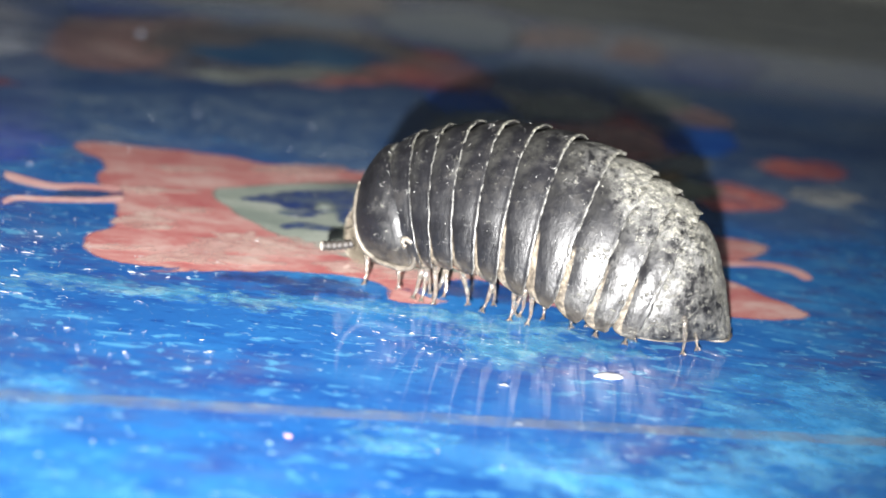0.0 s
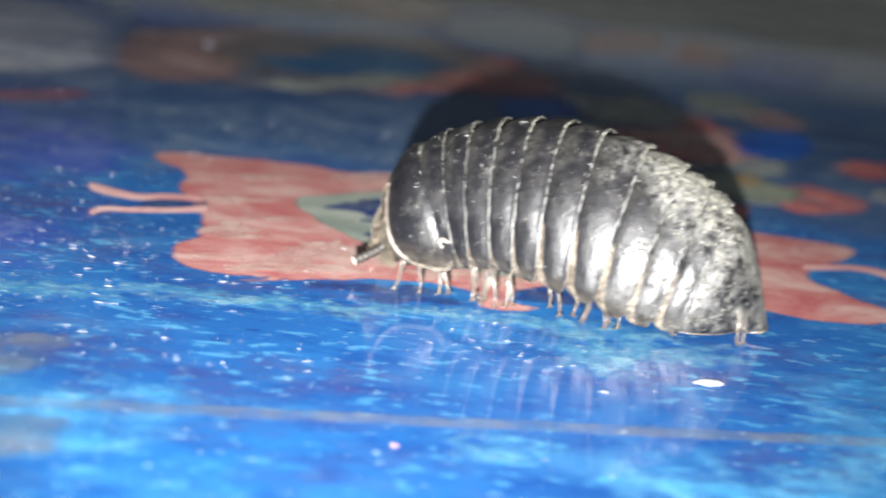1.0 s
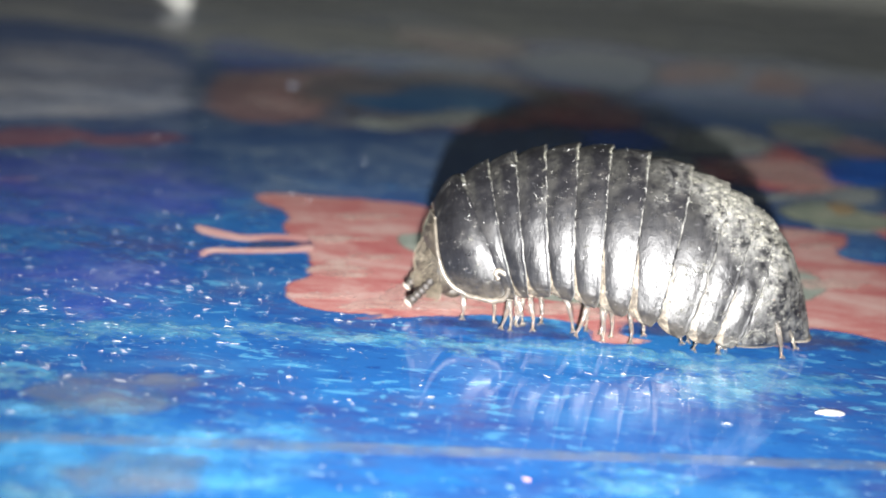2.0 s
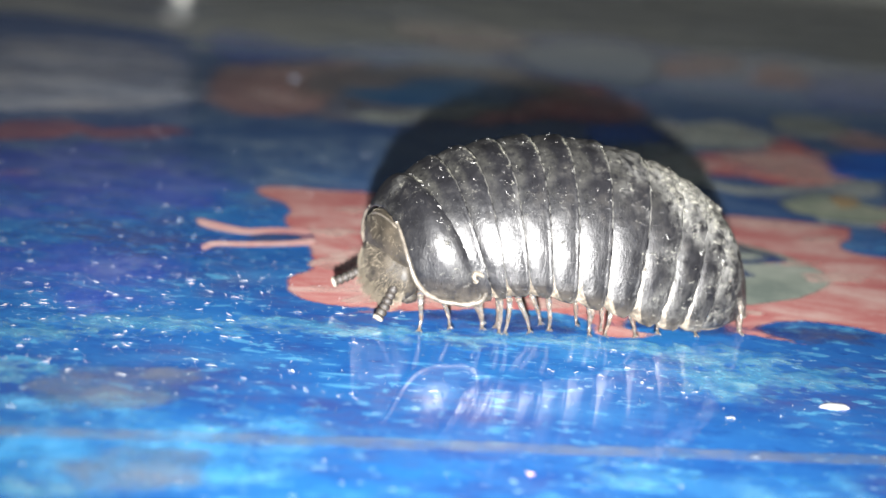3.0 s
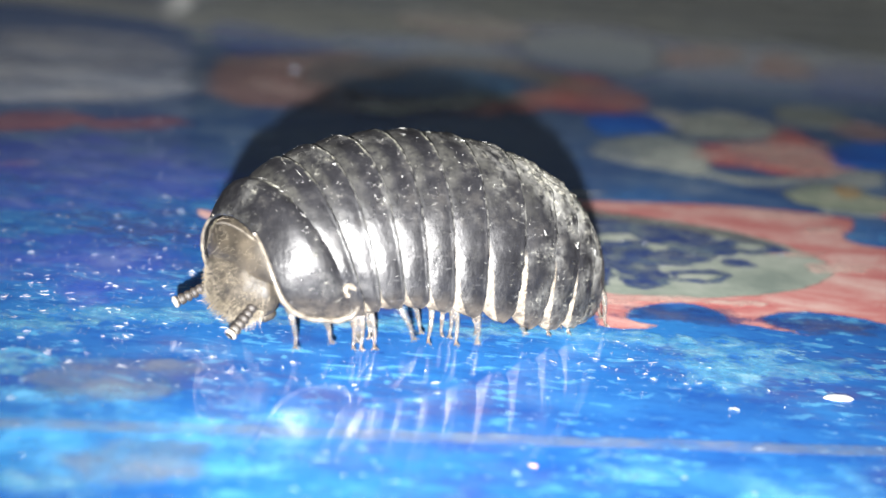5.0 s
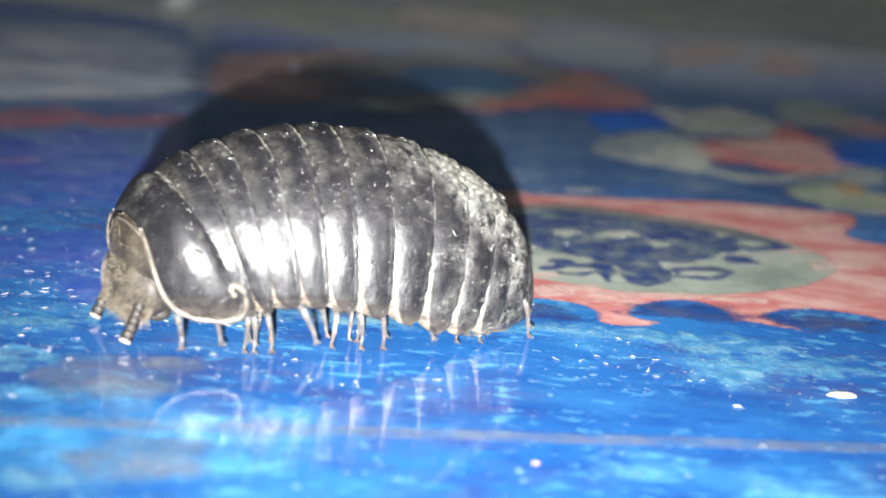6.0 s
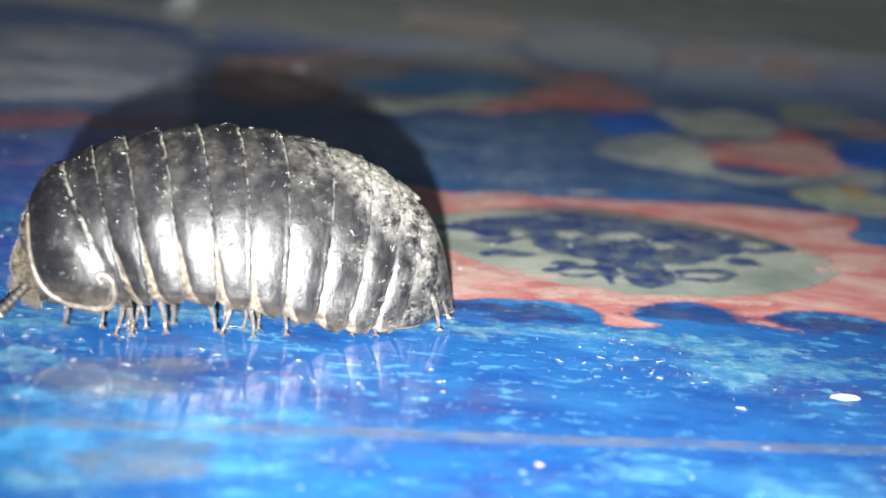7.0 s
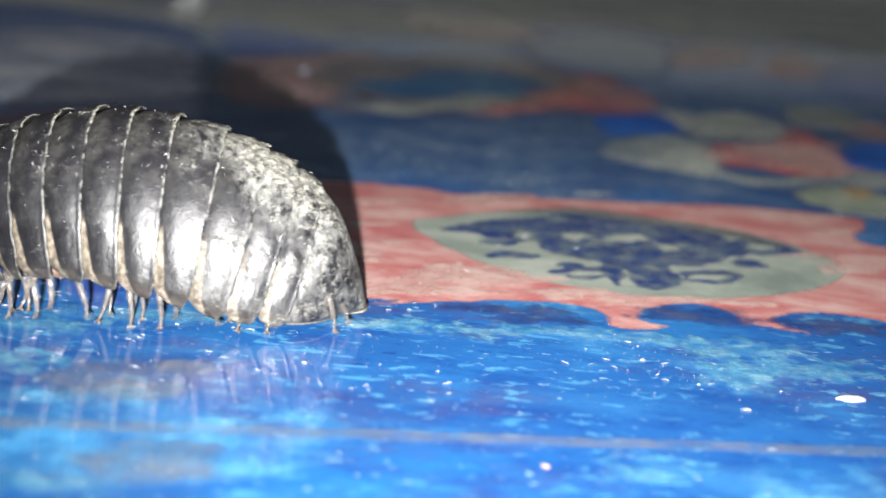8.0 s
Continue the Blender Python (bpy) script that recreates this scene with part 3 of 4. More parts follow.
printed("grey_petal", [(20.8, 231.0), (24.6, 244.5), (34.0, 255.2), (41.7, 250.0), (40.5, 233.6), (36.5, 215.8), (30.8, 218.4), (23.9, 222.3)], FARGREY, 1, None, 0.6)
printed("grey_petal", [(39.8, 278.1), (49.1, 298.2), (57.5, 299.4), (55.5, 275.6), (43.1, 259.3), (39.4, 263.8)], FARGREY, 1, None, 0.6)
printed("grey_petal", [(67.3, 310.8), (76.4, 317.1), (81.4, 305.6), (70.5, 291.0), (64.5, 293.2)], FARGREY, 1, None, 0.6)
printed("yellow_leaf", [(47.4, 207.5), (54.6, 216.1), (60.8, 210.7), (63.0, 205.3), (57.4, 195.3), (50.0, 196.3), (46.8, 199.3)], OLIVE, 1, None, 0.6)
printed("orange_petal", [(55.9, 215.0), (60.2, 221.4), (59.0, 211.5), (55.1, 205.7)], ORANGE, 2, None, 0.6)
printed("blue_patch", [(13.2, 526.7), (28.7, 583.9), (68.2, 552.6), (78.1, 488.7), (59.7, 469.4), (47.2, 374.0), (32.4, 356.2), (19.5, 376.1), (12.2, 419.3)], DEEPBLUE, 2, None, 0.6)
printed("blue_patch", [(24.9, 274.1), (37.2, 288.7), (39.4, 269.3), (29.8, 255.1), (25.3, 252.3)], DEEPBLUE, 1, None, 0.6)
printed("blue_patch", [(65.5, 256.8), (73.6, 271.5), (81.7, 273.8), (72.8, 242.0), (62.9, 237.6)], DEEPBLUE, 3, None, 0.6)
printed("blue_patch", [(108.1, 458.5), (142.0, 483.0), (110.4, 372.0), (90.6, 370.5)], DEEPBLUE, 2, None, 0.6)
printed("blue_patch", [(-70.1, 425.8), (-64.8, 428.5), (-51.4, 414.6), (-31.3, 378.2), (-37.2, 354.0), (-50.5, 336.8), (-58.8, 358.7)], DEEPBLUE, 3, None, 0.6)
printed_spot("wave_shade", 22.4, 131.1, 5.2, 3.0, 6, PURPLEINK, 2, None, 0.4)
printed_spot("wave_shade", 34.6, 131.6, 6.2, 2.6, 6, PURPLEINK, 2, None, 0.4)
printed_spot("wave_shade", 7.1, 126.4, 7.7, 2.8, 6, PURPLEINK, 2, None, 0.4)
printed_spot("cyan_wisp", 23.6, 120.8, 5.6, 2.6, 6, CYANINK, 2, None, 0.4)
printed_spot("cyan_wisp", 27.9, 116.4, 7.4, 3.1, 6, CYANINK, 2, None, 0.4)
printed_spot("cyan_wisp", 22.7, 112.9, 2.8, 3.2, 6, CYANINK, 2, None, 0.4)
printed_spot("cyan_wisp", 1.7, 119.1, 5.7, 1.4, 6, CYANINK, 2, None, 0.4)
printed_spot("cyan_wisp", -31.9, 110.6, 4.5, 1.9, 6, CYANINK, 2, None, 0.4)
printed_spot("cyan_wisp", -30.0, 101.3, 3.4, 1.8, 6, CYANINK, 2, None, 0.4)
printed_spot("cyan_wisp", 13.5, 90.5, 2.2, 1.5, 6, CYANINK, 2, None, 0.4)
printed_spot("cyan_wisp", -22.6, 79.0, 3.6, 1.2, 6, CYANINK, 2, None, 0.4)
printed("grey_patch", [(-110.3, 333.0), (-100.3, 360.5), (-77.6, 363.1), (-58.4, 326.4), (-49.6, 284.7), (-48.6, 252.2), (-59.9, 239.6), (-77.4, 234.2)], HAZEINK, 1, None, 0.6)
printed_spot("violet_patch", -45.7, 178.6, 15.2, 25.8, 6, VIOLETINK, 1, None, 0.4)
printed_spot("violet_patch", -33.7, 130.8, 9.6, 10.0, 6, VIOLETINK, 1, None, 0.4)
printed("pale_arc", [(-30.2, 298.4), (-20.6, 323.5), (-6.7, 358.3), (9.7, 364.7), (23.8, 346.6), (28.3, 320.4), (19.1, 330.2), (4.1, 348.2), (-8.8, 339.3), (-21.3, 301.4), (-28.5, 282.9)], RINGINK, 3, None, 0.8)
printed("grey_band", [(-18.4, 263.0), (-7.0, 285.9), (6.2, 297.9), (15.0, 292.8), (6.0, 282.4), (-2.4, 267.7), (-11.9, 254.6)], FARGREY, 3, None, 0.8)
printed("brown_patch", [(-14.2, 501.7), (5.0, 560.5), (23.4, 493.7), (11.0, 432.9), (-5.4, 436.0)], DULLPINK, 4, None, 0.8)
printed("blue_patch", [(16.4, 449.6), (39.7, 513.3), (60.1, 505.8), (58.4, 432.7), (44.2, 363.9), (32.0, 367.4), (19.2, 394.5)], TEAL, 4, None, 0.8)
printed("white_streak", [(36.9, 289.1), (42.5, 298.5), (45.1, 285.2), (40.6, 275.6)], WHITEINK, 3, None, 0.8)
printed("white_streak", [(67.4, 318.0), (75.9, 321.0), (81.2, 317.8), (80.5, 305.3), (69.2, 296.1), (64.8, 301.9)], FARGREY, 3, None, 0.8)
printed("grey_petal", [(40.2, 281.1), (53.5, 303.4), (61.1, 295.1), (59.0, 273.4), (47.2, 258.9), (40.5, 260.5)], FARGREY, 2, None, 0.8)
printed("pale_petal", [(44.7, 249.3), (53.8, 257.4), (60.0, 249.9), (61.3, 235.8), (53.5, 228.8), (50.1, 238.2)], SMEAR, 3, None, 0.8)
printed("grey_petal", [(36.4, 219.7), (44.4, 217.3), (54.6, 225.7), (65.9, 232.7), (62.8, 218.3), (52.3, 215.5), (41.2, 209.0)], FARGREY, 2, None, 0.8)
printed("far_border", [(-1480, 470), (-800, 440), (-170, 430), (-65, 398), (-31, 387), (-15, 442), (13, 531), (56, 562), (72, 524), (150, 514), (330, 540), (800, 520), (1480, 550), (1480, 1490), (-1480, 1490)], BORDER, 1, None, 2.0)
# the grey line drawn across the sheet, soft along both edges
verts, edge = [], []
for k in range(97):
    x = -120 + 3 * k
    y = 73.6 + 0.16 * (x + 120) + 0.10 * noise.noise(Vector((x * 0.2, 3.0, 1.0)))
    for a, e in ((-1.5, -1.2), (-0.75, 0.5), (0.0, 1.4), (0.75, 0.5), (1.5, -1.2)):
        verts.append((x * MM, (y + a) * MM, 2 * LEVEL + 0.00006))
        edge.append(e)
faces = [(5 * k + i, 5 * k + 5 + i, 5 * k + 6 + i, 5 * k + 1 + i) for k in range(96) for i in range(4)]
grey_line = mesh_object("grey_line", verts, faces, LINEINK, floor_ob, smooth=False)
grey_line.data.attributes.new("edge", "FLOAT", "POINT").data.foreach_set("value", edge)

# ================= the millipede =================


def lerp(a, b, f):
    return a + (b - a) * f


def curve_at(x, table):
    """Smooth value at x of a short table of (x, value), x falling."""
    pts = sorted(table)
    if x <= pts[0][0]:
        return pts[0][1]
    for (x0, v0), (x1, v1) in zip(pts, pts[1:]):
        if x <= x1:
            f = (x - x0) / (x1 - x0)
            return lerp(v0, v1, f)
    return pts[-1][1]


# rear edge of each plate, in millimetres: along at the back ridge, height there, along at the lower tip, tip height, half width
RINGS = [
    (15.55, 9.75, 14.75, 3.2, 5.9),
    (13.2, 12.25, 8.6, 3.0, 7.6),
    (10.95, 13.6, 7.4, 3.3, 8.0),
    (8.5, 14.6, 6.1, 3.6, 8.4),
    (5.8, 15.35, 3.9, 3.9, 8.6),
    (2.85, 15.85, 1.65, 3.7, 8.7),
    (-0.2, 16.0, -0.7, 3.3, 8.7),
    (-3.55, 15.7, -3.2, 2.75, 8.6),
    (-7.4, 14.85, -5.5, 2.1, 8.4),
    (-10.7, 13.6, -7.9, 1.25, 8.0),
    (-13.15, 12.3, -10.25, 1.0, 7.5),
    (-15.1, 10.8, -12.25, 0.8, 7.0),
]
SHIELD_REAR = (13.0, 12.25, 6.3, 2.9, 7.95)      # the shield's foot reaches back over the next plates
TAIL_END = -19.6
TH_MAX = radians(112)


def ring_point(r, th):
    xd, hd, xv, hv, w = r
    zc = lerp(hv, hd, 0.22 if xd > 12.9 else 0.10)
    c, s = math.cos(th), math.sin(th)
    y = w * math.copysign(abs(s) ** 0.92, s)
    z = zc + (hd - zc) * c ** 0.92 if c >= 0 else zc - (zc - hv) * c / math.cos(TH_MAX)
    f = max(0.0, min(1.0, (z - hv) / (hd - hv))) ** 0.8
    return Vector((lerp(xv, xd, f), y, z))


def plate_point(r0, r1, u, v0, lap, bulge, front, back, step):
    """A place on a plate: u across (-1 to 1), v0 from its leading to its rear edge; both foot corners are rounded."""
    th = u * TH_MAX
    start, curve = (0.60, 2.6) if step > 1 else (0.46, 2.1)
    k = max(0.0, (abs(u) - start) / (1 - start))
    a = front * (1 - math.sqrt(max(0.0, 1 - k ** curve))) * 0.55
    b = 1 - back * (1 - math.sqrt(max(0.0, 1 - k ** curve))) * 0.45
    v = lerp(a, b, v0)
    vv = -lap + (1 + lap) * v
    p = ring_point(r0, th).lerp(ring_point(r1, th), vv)
    out = Vector((0, math.sin(th), math.cos(th)))
    crown = 1 + 0.12 * max(0.0, 1 - abs(u) * 1.6) if step > 1 else 1.0
    swell = bulge * math.sin(math.pi * min(1.0, max(0.0, v))) + step * crown * (max(0.0, v) ** 0.55 - 0.75)
    return p + out * (swell + 0.07 * math.exp(-((v0 - 0.965) / 0.03) ** 2)), out


def sheet(name, grid, inner, uvs, crust, nv, nt, parent, material):
    """A closed thin shell from an outer and an inner grid."""
    row, half, faces = nv + 1, (nt + 1) * (nv + 1), []
    for j in range(nt):
        for i in range(nv):
            q = (j * row + i, j * row + i + 1, (j + 1) * row + i + 1, (j + 1) * row + i)
            faces.append(q)
            faces.append(tuple(half + k for k in reversed(q)))
        for i in (0, nv):
            q = (j * row + i, (j + 1) * row + i, half + (j + 1) * row + i, half + j * row + i)
            faces.append(q if i == 0 else tuple(reversed(q)))
    for i in range(nv):
        for j in (0, nt):
            q = (j * row + i, half + j * row + i, half + j * row + i + 1, j * row + i + 1)
            faces.append(q if j == 0 else tuple(reversed(q)))
    ob = mesh_object(name, grid + inner, faces, material, parent, uvs=uvs + uvs)
    at = ob.data.attributes.new("crust", "FLOAT", "POINT")
    at.data.foreach_set("value", crust + crust)
    return ob


def crust_at(x, u, p):
    """How thickly dried earth lies: on the rear of the back, ragged elsewhere."""
    rear = max(0.0, min(1.0, (-x - 3.5) / 7.0))
    top = max(0.0, 1.0 - abs(u) * 2.3)
    side = max(0.0, 1.0 - abs(abs(u) - 0.3) * 3.0)
    base = 0.04 * top + 0.16 * max(0.0, 1.0 - abs(u) * 4.0)
    return base + rear * (1.05 * top + 0.08 * side + 0.20) + 0.25 * noise.noise(p * 0.45)


def plate(name, r0, r1, centre, lap=0.40, nv=20, nt=84, bulge=0.30, front=1.0, back=0.35, step=1.3, lead=0.0):
    grid, inner, uvs, crust = [], [], [], []
    for j in range(nt + 1):
        u = -1 + 2 * j / nt
        for i in range(nv + 1):
            v0 = (i / nv) ** 0.8
            p, out = plate_point(r0, r1, u, v0, lap, bulge, front, back, step)
            grain = 0.05 * noise.noise(p * 1.1) + 0.03 * noise.noise(p * 3.3)
            cr = crust_at(p.x, u, p)
            ragged = max(0.0, cr) * 0.08 * (noise.noise(p * 4.0) + 0.8 * noise.noise(p * 9.0))
            p = p + out * (grain + ragged)
            if v0 > 0.9:
                p.x += (0.10 + 0.5 * max(0.0, cr)) * noise.noise(Vector((p.y * 1.7, p.z * 1.7, r1[0])))
            grid.append((p - centre) * MM)
            inner.append((p - out * (0.2 - 0.13 * v0) - centre) * MM)
            uvs.append((lerp(lead, 1.0, v0), abs(u)))
            crust.append(cr)
    return sheet(name, grid, inner, uvs, crust, nv, nt, millipede, SHELL)


def dome_point(r, end, u, q):
    """A place on the last shield: u across, q from behind ring r to the rear end; its foot stays low to the corner."""
    base = ring_point(r, u * TH_MAX)
    sq = max(0.0, q)
    z = 0.55 + (base.z - 0.55) * lerp(0.965, 0.03, sq ** 1.85)
    y = base.y * lerp(0.965, 0.22, sq ** 2.3)
    x = base.x + (end - base.x) * q * (1 - 0.30 * abs(u) ** 2.6)
    return Vector((x, y, z))


def dome(name, r, end, centre):
    """The last shield: a quarter dome closing behind ring r, with a flat foot."""
    grid, inner, uvs, crust = [], [], [], []
    nv, nt = 34, 96
    for j in range(nt + 1):
        u = -1 + 2 * j / nt
        for i in range(nv + 1):
            q = -0.22 + 1.22 * i / nv
            p = dome_point(r, end, u, q)
            sq = max(0.0, q)
            out = Vector((-0.35 - 0.5 * sq, math.sin(u * TH_MAX), math.cos(u * TH_MAX))).normalized()
            cr = 0.22 + crust_at(p.x + 3.0, u, p) * 0.6
            p = p + out * (0.05 * noise.noise(p * 1.3) + max(0.0, cr) * 0.10 * noise.noise(p * 4.0))
            grid.append((p - centre) * MM)
            inner.append((p - out * 0.2 - centre) * MM)
            uvs.append((0.5 + 0.44 * i / nv, abs(u) * 0.62))
            crust.append(cr)
    return sheet(name, grid, inner, uvs, crust, nv, nt, millipede, SHELL)


def tube(points, radii, sides=8):
    """A round tube along points (mm), with closed ends; vertices, faces and UVs along it."""
    verts, faces, uvs = [], [], []
    n = len(points)
    for i, (p, r) in enumerate(zip(points, radii)):
        d = (points[min(i + 1, n - 1)] - points[max(i - 1, 0)]).normalized()
        a = d.cross(Vector((0.31, 0.2, 0.93))).normalized()
        b = d.cross(a)
        for k in range(sides):
            w = 2 * math.pi * k / sides
            verts.append((p + (a * math.cos(w) + b * math.sin(w)) * r) * MM)
            uvs.append((i / (n - 1), k / sides))
    for i in range(n - 1):
        for k in range(sides):
            faces.append((i * sides + k, i * sides + (k + 1) % sides, (i + 1) * sides + (k + 1) % sides, (i + 1) * sides + k))
    faces.append(tuple(range(sides)))
    faces.append(tuple((n - 1) * sides + k for k in reversed(range(sides))))
    return verts, faces, uvs


millipede = new("pill_millipede")
tagged(millipede, "black glossy pill millipede with earth-crusted back, walking on the print", "millipede")

segments = []          # (object, rest centre in millimetres)
for k in range(11):
    r0, r1 = RINGS[k], RINGS[k + 1]
    mid = Vector(((r0[0] + r0[2] + r1[0] + r1[2]) / 4, 0, 5.0))
    if k == 0:
        ob = plate("thoracic_shield", r0, SHIELD_REAR, mid, lap=0.0, nv=26, nt=64, bulge=0.9, front=0.55, back=0.98, step=0.2, lead=0.6)
    else:
        ob = plate("back_plate", r0, r1, mid)
    segments.append((ob, mid))
mid = Vector((-15.0, 0, 5.0))
tail_shield = dome("anal_shield", RINGS[11], TAIL_END, mid)
segments.append((tail_shield, mid))

# horny rim round the foot and front of the thoracic shield
shield, shield_mid = segments[0]
for side in (-1, 1):
    loop = [(side * 0.3, 0.0)] + [(side * lerp(0.3, 1.0, k / 16), 0.0) for k in range(1, 17)]
    loop += [(side, k / 12) for k in range(1, 13)] + [(side * lerp(1.0, 0.80, k / 8), 1.0) for k in range(1, 9)]
    loop += [(side * u, v) for u, v in ((0.778, 0.97), (0.766, 0.92), (0.768, 0.865), (0.785, 0.83), (0.803, 0.83), (0.812, 0.85))]
    pts = []
    for u, v in loop:
        p, out = plate_point(RINGS[0], SHIELD_REAR, u, v, 0.0, 0.9, 0.55, 0.98, 0.2)
        pts.append(p + out * 0.05 - shield_mid)
    rad = [0.13 + 0.10 * min(1.0, i / 14) + 0.05 * max(0.0, min(1.0, (i - 22) / 8)) - 0.10 * max(0.0, (i - 39) / 5) for i in range(len(pts))]
    v, f, uv = tube(pts, rad)
    mesh_object("rim", v, f, RIMSKIN, shield, "pale brown horny rim", uvs=uv)

# pale lip along the foot of the last shield
edge_way = [(-1, k / 16) for k in range(17)] + [(-1 + k / 8, 1.0) for k in range(1, 17)] + [(1, 1 - k / 16) for k in range(1, 17)]
pts = [dome_point(RINGS[11], TAIL_END, u, q) - mid for u, q in edge_way]
v, f, uv = tube(pts, [0.08 + 0.08 * math.exp(-((k - 24) / 9) ** 2) for k in range(len(pts))], 6)
mesh_object("lip", v, f, RIMSKIN, tail_shield, "pale lip of the last shield", uvs=uv)

# slivers of dust and lint lying on the plates, thickest near the ridge and the margins
rng = random.Random(21)
for k in range(11):
    ob, rest = segments[k]
    r0, r1 = RINGS[k], RINGS[k + 1] if k else SHIELD_REAR
    shape = (0.40, 0.30, 1.0, 0.35, 1.3) if k else (0.0, 0.9, 0.55, 0.98, 0.2)
    verts, faces = [], []
    for _ in range(26 if k < 7 else 14):
        u = max(-0.9, min(0.9, rng.gauss(0.22, 0.30)))
        v0 = 1 - abs(rng.gauss(0.0, 0.30))
        if v0 < 0.25 or v0 > 0.97:
            continue
        p, out = plate_point(r0, r1, u, v0, *shape)
        du = (plate_point(r0, r1, u + 0.01, v0, *shape)[0] - p).normalized()
        dv = out.cross(du).normalized()
        a = rng.gauss(0.2, 0.6)
        along = du * math.cos(a) + dv * math.sin(a)
        across = out.cross(along).normalized()
        ln, wd = rng.uniform(0.03, 0.09) if rng.random() < 0.75 else rng.uniform(0.14, 0.34), rng.uniform(0.012, 0.034)
        c = p + out * 0.045
        i = len(verts)
        for q in (c - along * ln, c + across * wd, c + along * ln, c - across * wd, c + out * wd * 1.2):
            verts.append((q - rest) * MM)
        faces += [(i, i + 1, i + 4), (i + 1, i + 2, i + 4), (i + 2, i + 3, i + 4), (i + 3, i, i + 4)]
    mesh_object("lint", verts, faces, LINT, ob, "pale flecks of lint and dust", smooth=False)

# small round mark of a dried drop
drop_plate, drop_mid = segments[5]
ring_pts = []
for k in range(13):
    a = 2 * math.pi * k / 12
    ring_pts.append(Vector((0.55 + 0.42 * math.cos(a), 5.35 - 0.22 * math.sin(a), 13.72 + 0.36 * math.sin(a))) - drop_mid)
v, f, uv = tube(ring_pts, [0.07 + 0.03 * math.sin(k * 1.9) for k in range(13)], 6)
mesh_object("dried_drop", v, f, CRUMB, drop_plate, "pale ring of a dried drop", uvs=uv)


def blob(name, centre, radii, origin, material, parent, lumps=0.0, nu=28, nv=18):
    verts, faces, uvs = [], [], []
    for i in range(nv + 1):
        a = math.pi * i / nv
        for j in range(nu):
            b = 2 * math.pi * j / nu
            p = Vector((radii[0] * math.cos(a), radii[1] * math.sin(a) * math.cos(b), radii[2] * math.sin(a) * math.sin(b)))
            q = Vector(centre) + p
            p = p * (1 + lumps * noise.noise(q * 0.8) + lumps * 0.5 * noise.noise(q * 2.2))
            verts.append((Vector(centre) + p - origin) * MM)
            uvs.append((i / nv, j / nu))
    for i in range(nv):
        for j in range(nu):
            faces.append((i * nu + j, i * nu + (j + 1) % nu, (i + 1) * nu + (j + 1) % nu, (i + 1) * nu + j))
    return mesh_object(name, verts, faces, material, parent, uvs=uvs)


# head: brown bristly face under a dark collar
head_at = Vector((14.6, 0, 5.0))
head = blob("head", (14.3, 0, 4.2), (2.5, 4.3, 2.9), head_at, FACE, millipede, 0.10)
head["label"] = "bristly brown head"
collar = blob("collar", (13.9, 0, 6.7), (2.35, 5.1, 3.0), head_at, COLLAR, head, 0.06)
collar_rim_pts = []
for k in range(25):
    a = math.pi * (k / 24 - 0.5)
    collar_rim_pts.append(Vector((15.75 - 1.3 * math.sin(a) ** 2, 5.0 * math.sin(a), 5.4 + 3.5 * math.cos(a))) - head_at)
v, f, uv = tube(collar_rim_pts, [0.11] * 25, 6)
mesh_object("collar_rim", v, f, RIMSKIN, head, "pale rim of the collar", uvs=uv)
segments.append((head, head_at))

rng = random.Random(5)
v, f = [], []
for k in range(2200):
    a = rng.uniform(-1.5, 1.5)
    low = rng.uniform(-1.0, 0.8)
    c = math.sqrt(max(0.0, 1 - low * low))
    base = Vector((14.3 + 2.45 * c * math.cos(a), 4.25 * c * math.sin(a), 4.2 + 2.85 * low))
    out = Vector((c * math.cos(a) + 0.2, c * math.sin(a) * 0.8, low * 0.9 - 0.6)).normalized()
    out = (out + Vector((rng.uniform(-0.3, 0.3), rng.uniform(-0.3, 0.3), rng.uniform(-0.3, 0.3)))).normalized()
    ln = rng.uniform(0.14, 0.40) if low > -0.35 else rng.uniform(0.4, 1.15)
    side = out.cross(Vector((0, 0.3, 1))).normalized() * 0.022
    up = out.cross(side).normalized() * 0.022
    i = len(v)
    v += [(base + side - head_at) * MM, (base - side + up - head_at) * MM, (base - side - up - head_at) * MM, (base + out * ln - head_at) * MM]
    f += [(i, i + 1, i + 3), (i + 1, i + 2, i + 3), (i + 2, i, i + 3)]
for k in range(300):
    a, low = rng.uniform(-1.4, 1.4), rng.uniform(-0.2, 0.95)
    c = math.sqrt(1 - low * low)
    base = Vector((13.9 + 2.33 * c * math.cos(a), 5.06 * c * math.sin(a), 6.7 + 2.97 * low))
    out = (Vector((c * math.cos(a) + 0.3, c * math.sin(a) * 0.6, low - 0.7)) + Vector((rng.uniform(-0.4, 0.4), rng.uniform(-0.4, 0.4), rng.uniform(-0.4, 0.4)))).normalized()
    ln = rng.uniform(0.12, 0.34)
    side = out.cross(Vector((0, 0.3, 1))).normalized() * 0.016
    up = out.cross(side).normalized() * 0.016
    i = len(v)
    v += [(base + side - head_at) * MM, (base - side + up - head_at) * MM, (base - side - up - head_at) * MM, (base + out * ln - head_at) * MM]
    f += [(i, i + 1, i + 3), (i + 1, i + 2, i + 3), (i + 2, i, i + 3)]
bristles = mesh_object("bristles", v, f, HAIR, head, "short pale bristles on the face", smooth=False)

# feelers, short and jointed, each pivots at its root
feelers = []
